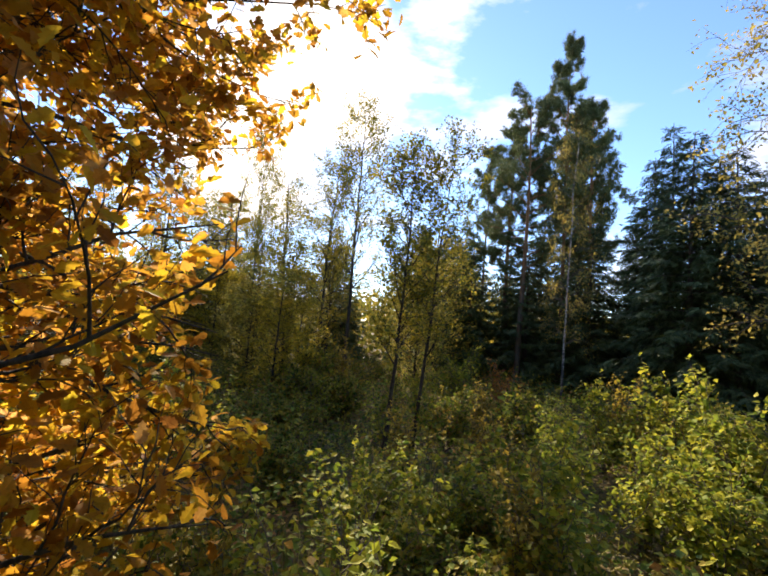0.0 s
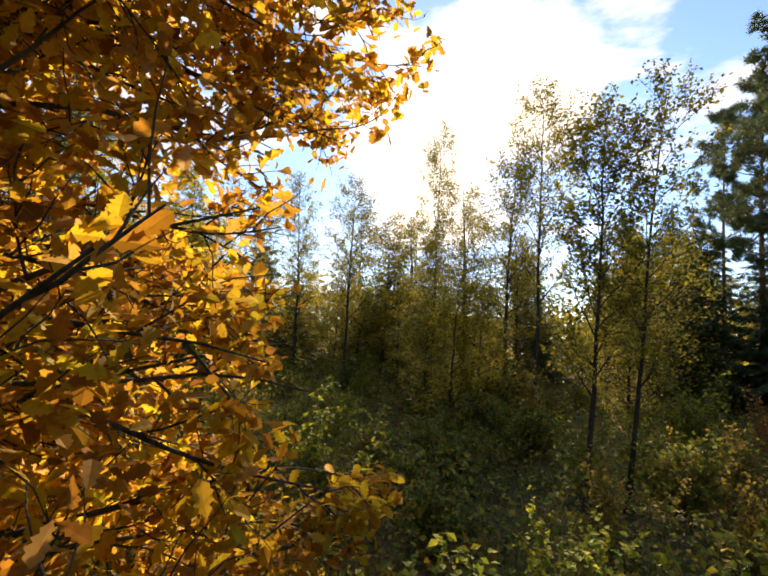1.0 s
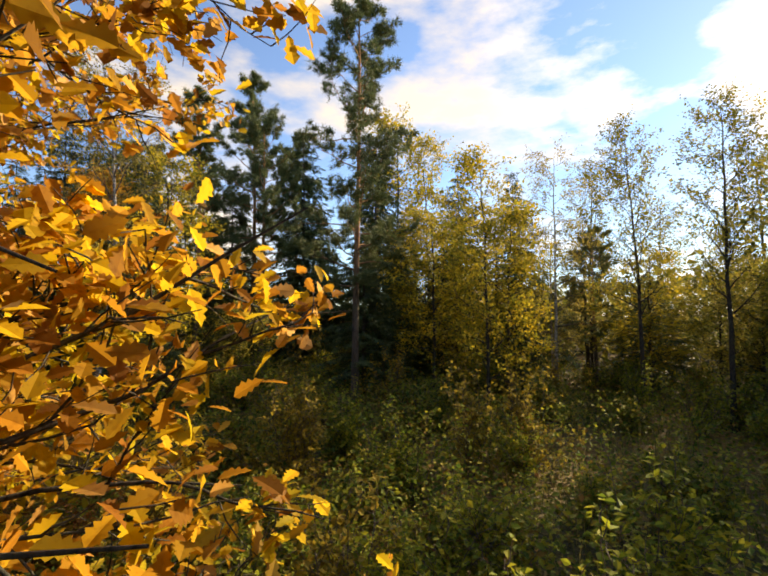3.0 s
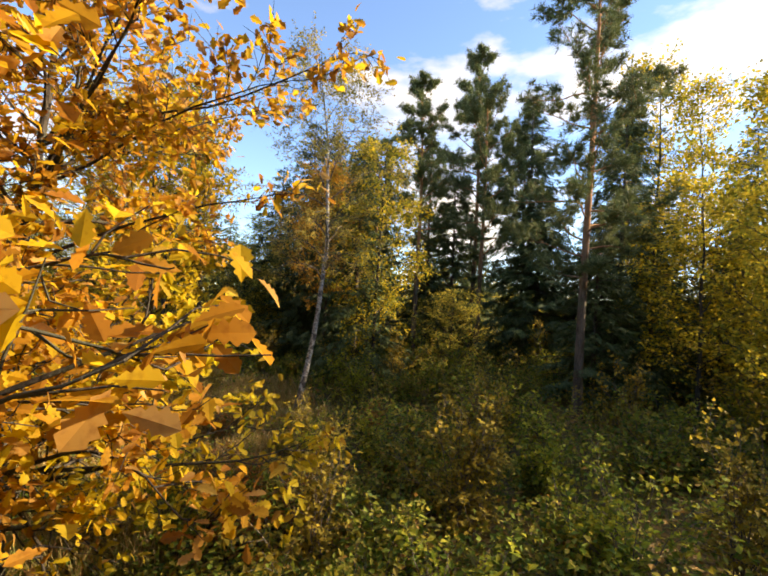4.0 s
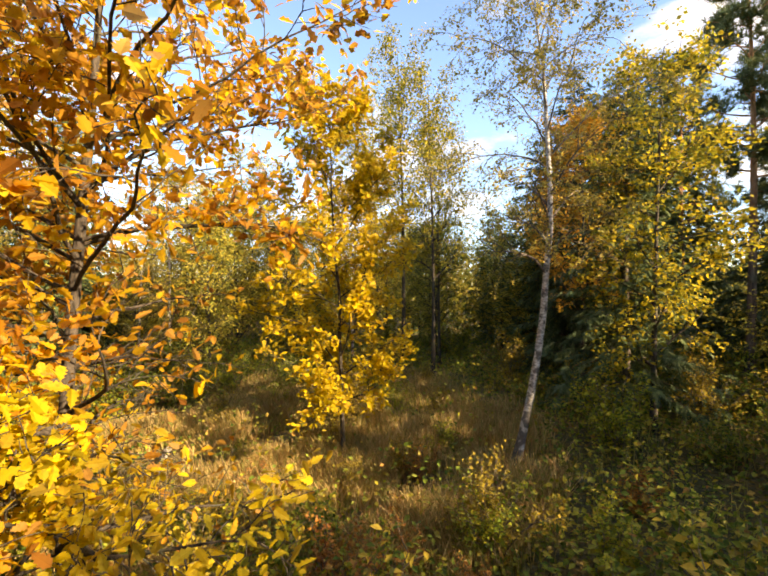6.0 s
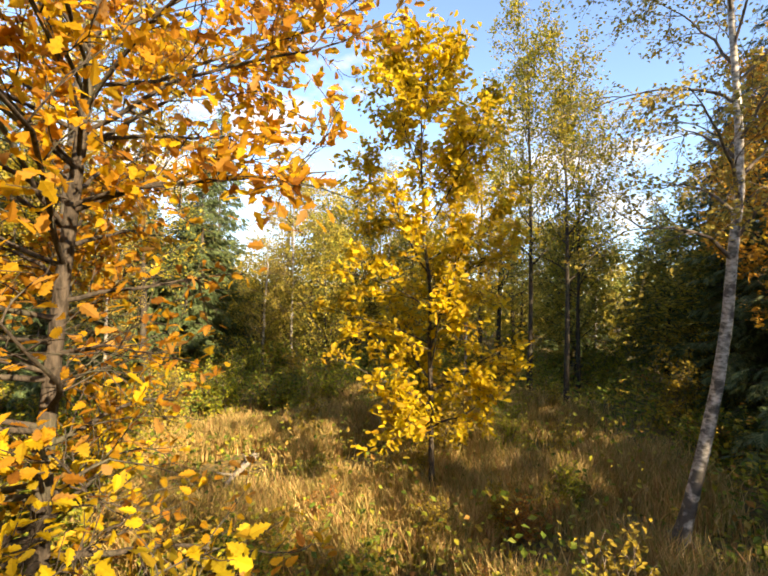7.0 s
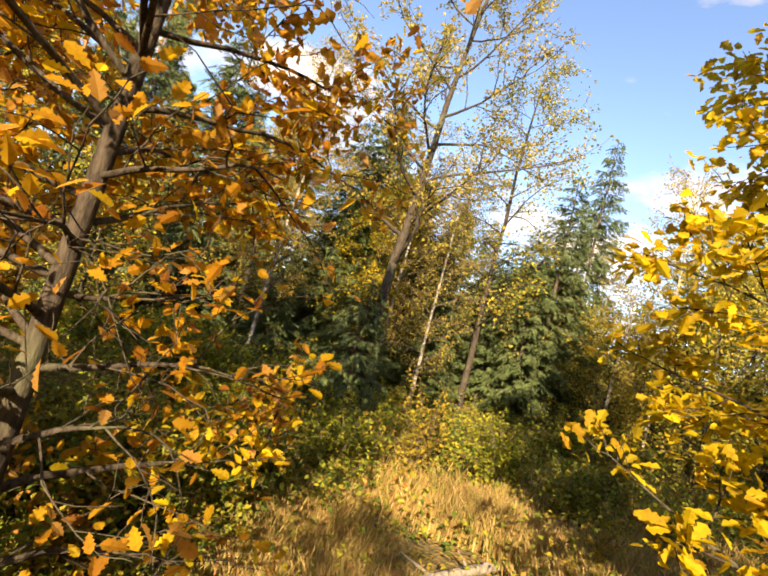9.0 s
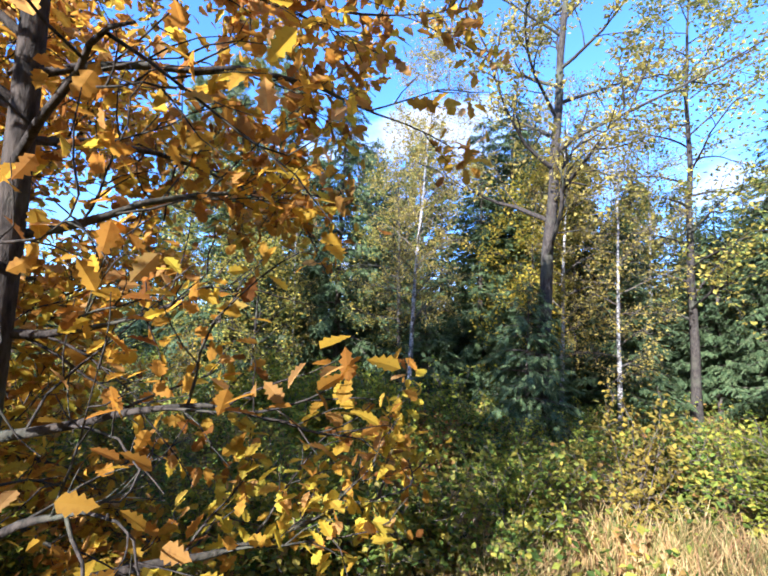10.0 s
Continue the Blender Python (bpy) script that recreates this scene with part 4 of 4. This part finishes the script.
# trees that close the edge of the clearing
for ob, x, y, turn, scale, wide in (
        (spruce_c, 2.1, 19.8, 40, 0.66, 0.80), (spruce_c, 3.1, 20.2, 140, 0.60, 0.80), (spruce_c, -1.0, 22.4, 220, 0.62, 0.70), (spruce_d, -8.4, 20.1, 20, 0.80, 0.75),
        (spruce_d, -8.6, 21.4, 120, 0.80, 0.70), (pine_b, -7.3, 21.3, 200, 0.70, 0.58), (spruce_c, -5.9, 21.3, 80, 0.55, 0.75), (spruce_c, -4.2, 23.3, 300, 0.60, 0.70),
        (spruce_d, -11.3, 21.3, 200, 0.75, 0.90), (pine_a, -2.9, 21.8, 60, 0.74, 0.60), (stock_birch, 4.4, 15.6, 70, 1.10, 1.00), (spruce_c, 2.0, 17.5, 190, 0.66, 0.85),
        (spruce_c, 2.9, 17.7, 290, 0.62, 0.85), (spruce_c, 0.1, 20.6, 50, 0.72, 0.80), (spruce_c, -1.5, 19.6, 150, 0.50, 0.80), (spruce_c, -4.3, 20.2, 250, 0.50, 0.80),
        (pine_b, -2.9, 20.3, 90, 0.88, 0.66), (spruce_c, 4.0, 18.9, 10, 0.70, 0.90), (stock_aspen, -12.2, 12.0, 30, 0.88, 0.62), (stock_willow, -10.7, 12.6, 130, 0.52, 0.62),
        (stock_aspen, -11.4, 8.2, 200, 0.66, 0.72), (stock_gold, -10.1, 3.0, 40, 0.74, 0.70), (spruce_c, -19.8, 1.7, 70, 0.78, 0.80),
        (stock_gold, -19.8, -4.4, 10, 1.40, 1.20), (stock_gold, -21.0, -3.1, 110, 1.25, 1.10), (spruce_c, -21.1, -1.4, 10, 0.85, 1.00), (stock_aspen, -17.4, 5.0, 160, 0.70, 0.80),
        (spruce_c, -17.3, -4.3, 210, 0.95, 1.00), (spruce_c, -14.2, -6.3, 110, 0.90, 1.00), (pine_b, -13.5, -8.6, 110, 0.85, 0.80), (stock_aspen, -7.7, 12.5, 77, 0.68, 0.80),
        (stock_aspen, -6.7, 12.9, 177, 0.85, 0.80), (stock_gold, -11.1, 3.3, 250, 0.60, 0.70), (stock_thicket, -13.6, 10.3, 20, 0.90, 1.00), (stock_willow, -14.7, 12.0, 120, 0.50, 0.80),
        (stock_aspen, -12.3, 6.5, 310, 0.66, 0.70), (spruce_c, -16.7, 11.7, 310, 0.50, 0.90), (spruce_c, 11.0, 4.1, 15, 0.70, 0.85), (stock_thicket, 11.8, 5.3, 15, 1.00, 1.00),
        (spruce_c, 13.1, 3.7, 115, 0.85, 0.90), (stock_thicket, 9.7, 2.8, 215, 0.70, 0.80), (stock_willow, 10.0, -7.8, 160, 0.78, 0.80),
        (spruce_c, 12.1, -12.9, 60, 0.95, 0.80), (spruce_c, 10.4, -10.4, 160, 0.72, 0.80), (spruce_c, 12.1, -4.0, 20, 0.80, 1.00),
        (stock_willow, 0.7, -15.1, 120, 0.72, 0.62), (stock_aspen, -1.8, -10.4, 10, 0.90, 0.80), (spruce_d, 17.5, 1.1, 10, 1.10, 1.00), (spruce_c, 16.4, -5.2, 100, 0.95, 0.95),
        (stock_birch, 13.9, -8.5, 160, 0.90, 0.90), (spruce_c, 17.1, 10.7, 100, 0.90, 1.00), (pine_a, 18.2, 10.2, 10, 0.95, 0.70), (spruce_c, 12.9, 1.4, 33, 0.90, 0.95),
        (pine_a, 14.0, 4.1, 120, 0.85, 0.70), (spruce_c, 23.2, -16.9, 200, 0.85, 0.90), (spruce_c, 21.7, -13.3, 20, 0.80, 0.90), (spruce_c, 11.6, -3.1, 70, 0.72, 0.80),
        (spruce_c, 12.0, -5.8, 170, 0.62, 0.80), (spruce_c, 14.9, -8.3, 270, 0.66, 0.80), (pine_b, 14.7, 6.5, 20, 0.80, 0.70), (spruce_c, 12.4, -1.9, 200, 0.60, 0.80),
        (spruce_c, -7.4, -12.1, 100, 0.85, 1.00), (spruce_c, -9.0, -13.0, 210, 0.85, 1.00), (spruce_c, -10.7, -14.1, 310, 0.90, 1.00), (spruce_c, -6.7, -14.0, 40, 0.70, 0.90),
        (spruce_d, -7.2, -9.4, 60, 0.85, 0.80)):
    plant(ob, x, y, turn, scale, wide)

# the far wood, all round
far = random.Random(5)
for m in range(64):
    a, r = m * 2 * math.pi / 64 + far.uniform(-0.04, 0.04), far.uniform(30, 44)
    x, y = r * math.cos(a), r * math.sin(a)
    gap = abs(((math.degrees(a) - 160.0) + 180) % 360 - 180)
    low = 0.6 if gap < 16 else 1.0
    plant(far.choice([spruce_f, spruce_f, spruce_f, stock_thicket]), x, y, far.uniform(0, 360), far.uniform(0.7, 0.95) * low, far.uniform(0.9, 1.3))


# ---------------------------------------------------------------- shrubs, brambles, grass
def shrub(name, seed, x, y, tall, wide, leaves, label, stems=9, per=6, size=0.065, template=DIAMOND, group="shrubs"):
    rng = np.random.default_rng(seed)
    bush = empty_at(name, x, y, float(height(x, y)) - 0.03, label, "shrub", group)
    tubes, spots = Tubes(), []
    for m in range(stems):
        a = m * 2.4 + rng.normal() * 0.3
        out_ = rng.uniform(0.1, 0.6) * wide / tall
        stem = bent((rng.normal() * 0.05, rng.normal() * 0.05, 0), (math.cos(a) * out_, math.sin(a) * out_, 1), tall * rng.uniform(0.65, 1.05), 7, rng, 0.10, -0.02)
        tubes.add(stem, np.linspace(0.011, 0.003, 8), 5)
        spots += branchlets(rng, stem, 0.012, tubes, 8, 0.42, 3, 0.2, 0.0, 0.15)
    places = leaf_places(rng, spots, per, 0.04)
    tagged(tubes.link("twig_work", B_TWIG, bush), kind="stuff")
    v, f = scatter(template, places, random_turns(rng, len(places), 0.4), size * rng.uniform(0.7, 1.3, len(places)) / template[0][:, 1].max())
    link_mesh("leaves", v, f, leaves, bush, False, kind="stuff")
    bush.scale = (0.8, 0.8, 0.8)
    return bush


green_bush = shrub("green_shrub", 71, -9.15, 8.56, 1.5, 1.2, M_GREENSHRUB, "leafy green shrub turning yellow", size=0.075)
gold_bush = shrub("golden_shrub", 72, 3.35, 7.35, 1.7, 1.3, M_GOLDSHRUB, "golden-leaved shrub at the wood's edge", size=0.075)
rust_bush = shrub("rusty_shrub", 73, -1.45, 14.24, 1.5, 1.1, M_RUSTSHRUB, "rust-orange shrub under the pines", size=0.075)
bramble = shrub("bramble_shrub", 74, 2.56, 7.85, 1.1, 1.6, M_BRAMBLE, "dark green bramble thicket", 12, 7, 0.085, group="brambles")
hazel = shrub("hazel_shrub", 75, 6.65, 0.25, 1.7, 1.5, M_GREENSHRUB, "broad-leaved hazel with yellow-green leaves", 9, 7, 0.085, BROAD_LEAF, "hazels")

spread_ = random.Random(9)


def in_meadow(x, y):
    """The sunny clearing of dry grass."""
    return ((x + 0.2) / 4.6) ** 2 + ((y + 5.0) / 4.3) ** 2 < 1


for ob, x, y, scale in ((bramble, 2.8, -0.3, 0.90), (bramble, 3.2, -0.7, 0.80), (bramble, 3.7, -1.1, 0.80), (bramble, 3.4, 0.5, 1.00), (bramble, 4.5, 0.2, 1.00), (bramble, -2.4, 8.3, 0.90), (bramble, -5.1, 2.6, 0.80),
                        (hazel, 4.2, 9.5, 0.95), (hazel, 3.3, 10.1, 0.85), (hazel, 4.1, 11.3, 1.00), (hazel, 3.1, 12.6, 0.95), (hazel, 2.0, 12.2, 0.80), (hazel, 7.5, 0.8, 0.80), (hazel, 8.3, 2.0, 0.90),
                        (bramble, 1.9, -0.9, 0.64), (bramble, 2.9, -0.9, 0.72), (rust_bush, 2.3, -0.3, 0.48), (bramble, 2.7, -1.5, 0.60), (bramble, 3.3, -2.8, 0.72), (gold_bush, -0.6, -0.9, 0.80), (hazel, -1.3, -0.8, 0.72),
                        (hazel, 7.0, -0.0, 1.00), (hazel, 7.2, -0.6, 0.96), (hazel, 6.6, -1.2, 0.80), (hazel, 3.3, 7.5, 0.88), (bramble, 5.9, -0.9, 0.64), (rust_bush, -2.2, -0.5, 0.72), (rust_bush, -2.0, -1.2, 0.68), (rust_bush, -2.9, -0.3, 0.64), (gold_bush, -1.5, -3.8, 0.48), (gold_bush, 0.2, -2.7, 0.48),
                        (bramble, 0.8, -4.4, 0.44), (green_bush, 0.7, -6.5, 0.48), (bramble, 1.3, -7.4, 0.56), (green_bush, -1.4, -7.4, 0.48), (gold_bush, -2.9, -6.4, 0.48), (gold_bush, -2.5, -8.1, 0.48), (rust_bush, 0.2, -9.4, 0.48), (green_bush, -2.2, -11.0, 0.56), (gold_bush, -0.8, -2.6, 0.36),
                        (rust_bush, -2.8, -0.8, 0.40), (rust_bush, -2.6, -2.0, 0.44), (rust_bush, -1.9, -1.7, 0.36), (rust_bush, -3.4, -1.3, 0.40), (gold_bush, -3.2, -2.3, 0.40),
                        (gold_bush, -0.9, -4.8, 0.56), (gold_bush, -0.8, -5.9, 0.60), (gold_bush, -2.3, -4.3, 0.48), (gold_bush, 1.8, -5.8, 0.56), (green_bush, 1.2, -8.6, 0.64), (rust_bush, 0.1, -3.7, 0.40), (gold_bush, 1.5, -10.3, 0.64),
                        (gold_bush, -1.3, -10.1, 0.72), (rust_bush, -2.4, -2.9, 0.36), (green_bush, 3.0, -9.8, 0.64), (rust_bush, -0.1, -7.9, 0.48), (green_bush, -2.0, -6.3, 0.48), (hazel, -3.0, -5.0, 0.44), (gold_bush, 5.5, -6.9, 0.56), (green_bush, 3.1, -6.8, 0.48),
                        (hazel, 6.5, -0.6, 0.72), (hazel, 2.5, 8.9, 0.88), (hazel, 2.1, 7.7, 0.72), (hazel, 8.3, 0.3, 0.80), (hazel, 1.2, 7.6, 0.56), (hazel, 5.8, -1.6, 0.56), (hazel, -4.9, 0.3, 0.56), (hazel, -6.3, 1.3, 0.72), (hazel, -4.9, -1.9, 0.56),
                        (bramble, 3.7, 6.6, 0.72), (bramble, 2.3, 7.0, 0.72), (bramble, 4.6, -1.1, 0.72), (bramble, -0.6, 7.2, 0.72), (bramble, -3.1, 7.1, 0.80), (bramble, -3.9, 4.7, 0.80), (bramble, -4.4, 2.3, 0.72), (hazel, -5.7, 6.9, 0.72),
                        (rust_bush, 6.8, -1.9, 0.72), (green_bush, 7.8, 0.3, 0.88), (green_bush, 2.0, 10.6, 0.80), (gold_bush, -0.2, 11.4, 0.72), (green_bush, 9.8, 0.7, 0.80), (gold_bush, -14.9, 12.2, 1.20),
                        (green_bush, -5.3, 3.1, 0.88), (gold_bush, -7.3, 4.5, 0.96), (green_bush, -9.2, 1.5, 0.96), (gold_bush, -12.3, -3.3, 0.72), (green_bush, -8.5, -3.9, 1.04), (gold_bush, -7.9, -5.6, 0.88),
                        (rust_bush, -2.6, -4.2, 0.48), (gold_bush, -0.8, -6.4, 0.72), (bramble, 0.4, -7.3, 0.80), (gold_bush, -1.1, -8.7, 0.72), (green_bush, 2.8, -8.1, 0.72), (bramble, 0.4, -2.2, 0.64), 
                        (bramble, 3.5, -1.9, 0.96), (rust_bush, 5.0, -1.6, 0.64), (bramble, 5.9, -3.9, 0.64), (rust_bush, -5.7, -3.0, 0.48), (green_bush, -8.4, -0.5, 0.72)):
    plant(ob, x, y, spread_.uniform(0, 360), scale * spread_.uniform(0.9, 1.1))
for m in range(330):
    a, r = spread_.uniform(0, 360), 2.5 + 16 * spread_.random() ** 1.2
    x, y = r * math.cos(radians(a)), r * math.sin(radians(a))
    ob = spread_.choice([gold_bush, bramble, green_bush]) if in_meadow(x, y) else spread_.choice([green_bush, green_bush, bramble, bramble, bramble, gold_bush])
    if (in_meadow(x, y) and spread_.random() < 0.75) or math.hypot(x - 1.0, y + 3.2) < 2.6:
        continue
    plant(ob, x, y, spread_.uniform(0, 360), spread_.uniform(0.55, 1.1))


def undergrowth():
    """Low brambles, nettles and seedlings that cover the ground."""
    rng = np.random.default_rng(81)
    count = 230000
    r = 0.6 + 20 * rng.uniform(0, 1, count) ** 0.85
    a = rng.uniform(0, 2 * math.pi, count)
    x, y = r * np.cos(a), r * np.sin(a)
    mead = in_meadow(x + rng.normal(size=count) * 0.3, y + rng.normal(size=count) * 0.3)
    keep = ~mead | (rng.uniform(size=count) < 0.3)
    clump = 0.5 + 0.5 * np.sin(1.7 * x + 0.9 * y) * np.sin(1.3 * y - 0.6 * x + 1)
    z = height(x, y) + rng.uniform(0, 1, count) ** 1.3 * (0.35 + 0.8 * clump * smooth(0.6, 2.5, r))
    p = np.stack([x, y, z], 1)[keep]
    v, f = scatter(DIAMOND, p, random_turns(rng, len(p), 0.5), rng.uniform(0.05, 0.12, len(p)))
    tagged(link_mesh("undergrowth", v, f, M_BRAMBLE, kind="stuff"), "dense low brambles and seedlings on the forest floor", "undergrowth")


def blades(name, seed, count, mat, tall, r_from, r_to, sunny, label):
    """Bent grass blades, each of two quads."""
    rng = np.random.default_rng(seed)
    r = r_from + (r_to - r_from) * rng.uniform(0, 1, count) ** 0.7
    if sunny:
        a, r = rng.uniform(0, 2 * math.pi, count), np.sqrt(rng.uniform(0, 1, count))
        x, y = 5.0 * r * np.cos(a) - 0.2, 4.7 * r * np.sin(a) - 5.0
    else:
        a = rng.uniform(0, 2 * math.pi, count)
        x, y = r * np.cos(a), r * np.sin(a)
    tuft = np.sin(3.1 * x + 0.7) * np.sin(2.7 * y) + np.sin(1.1 * x - 2 * y)
    ok = tuft + rng.normal(size=count) * 0.5 > -0.5
    if sunny:
        ok &= in_meadow(x + rng.normal(size=count) * 0.4, y + rng.normal(size=count) * 0.4)
    ok &= np.hypot(x - 2.5, y + 4.3) > 0.7
    x, y, tuft = x[ok], y[ok], tuft[ok]
    m = len(x)
    h = tall * rng.uniform(0.5, 1.15, m) * (1 + 0.22 * np.clip(tuft, -1, 1))
    th = rng.uniform(0, 2 * math.pi, m)
    side = np.stack([np.cos(th), np.sin(th), 0 * th], 1) * rng.uniform(0.004, 0.009, m)[:, None]
    fall = rng.uniform(0, 2 * math.pi, m)
    over = np.stack([np.cos(fall), np.sin(fall), 0 * fall], 1) * (h * rng.uniform(0.08, 0.5, m))[:, None]
    base = np.stack([x, y, height(x, y) - 0.02], 1)
    up = np.stack([0 * h, 0 * h, h], 1)
    mid, top = base + 0.55 * up + 0.28 * over, base + 0.92 * up + over
    v = np.stack([base - side, base + side, mid - side, mid + side, top - 0.3 * side, top + 0.3 * side], 1).reshape(-1, 3)
    o = (np.arange(m) * 6)[:, None]
    f = np.concatenate([o + [0, 1, 3, 2], o + [2, 3, 5, 4]])
    tagged(link_mesh(name, v, [f], mat, kind="stuff"), label, "grass")


def far_thicket():
    """The leafy wall of the wood beyond the clearing."""
    rng = np.random.default_rng(85)
    count = 85000
    r = 24 + 20 * rng.uniform(0, 1, count)
    a = rng.uniform(0, 2 * math.pi, count)
    x, y = r * np.cos(a), r * np.sin(a)
    top = 3.0 + 2.6 * (0.5 + 0.5 * np.sin(7 * a + 1.3 * np.sin(3 * a))) * (0.6 + 0.4 * np.sin(0.8 * r + 5 * a))
    z = height(x, y) + rng.uniform(0, 1, count) ** 0.8 * top
    v, f = scatter(DIAMOND, np.stack([x, y, z], 1), random_turns(rng, count, 0.2), rng.uniform(0.25, 0.6, count))
    tagged(link_mesh("far_thicket", v, f, M_WILLOW, kind="stuff"), "leafy thicket under the far trees", "thicket")


undergrowth()
far_thicket()
blades("dry_grass", 82, 130000, M_STRAW, 0.52, 2.3, 15, True, "tall straw-coloured autumn grass in the sun")
blades("green_grass", 83, 45000, M_GRASS, 0.45, 0.6, 18, False, "short green grass between the brambles")


def litter():
    rng = np.random.default_rng(84)
    r, a = 4.2 * np.sqrt(rng.uniform(0, 1, 1600)), rng.uniform(0, 2 * math.pi, 1600)
    x, y = r * np.cos(a), r * np.sin(a)
    p = np.stack([x, y, height(x, y) + 0.02 + rng.uniform(0, 0.05, 1600)], 1)
    v, f = scatter(OAK_LEAF, p, random_turns(rng, 1600, 2.0), rng.uniform(0.8, 1.2, 1600))
    tagged(link_mesh("fallen_leaves", v, f, M_LITTER, kind="stuff"), "brown fallen oak leaves under the oak", "leaf litter")


litter()


# ---------------------------------------------------------------- dead wood
def log(x, y, turn, length, radius, label):
    rng = np.random.default_rng(int(abs(x * 31 + y * 17)))
    z = float(height(x, y)) + radius + 0.12
    base = empty_at("fallen_log", x, y, z, label, "log", "fallen wood")
    base.matrix_world = pose(x, y, z, 0, 0, turn)
    t = Tubes()
    line = bent((-length / 2, 0, 0), (1, 0.05, 0.02), length, 9, rng, 0.05)
    t.add(line, np.linspace(radius, radius * 0.55, 10), 10)
    t.link("stem", B_DEAD, base)
    for s in (0.35, 0.7):
        p, d = at_line(line, s)
        b = Tubes()
        b.add(bent(p, side_way(rng, d, 0.9, 0.5), 0.45, 4, rng, 0.15), np.linspace(radius * 0.4, 0.006, 5), 6)
        b.link("branch_stub", B_DEAD, base)


log(2.33, -4.19, 108, 1.9, 0.07, "weathered fallen birch log in the grass")
log(-12.75, -4.05, 20, 2.2, 0.06, "pale fallen log under the pines")
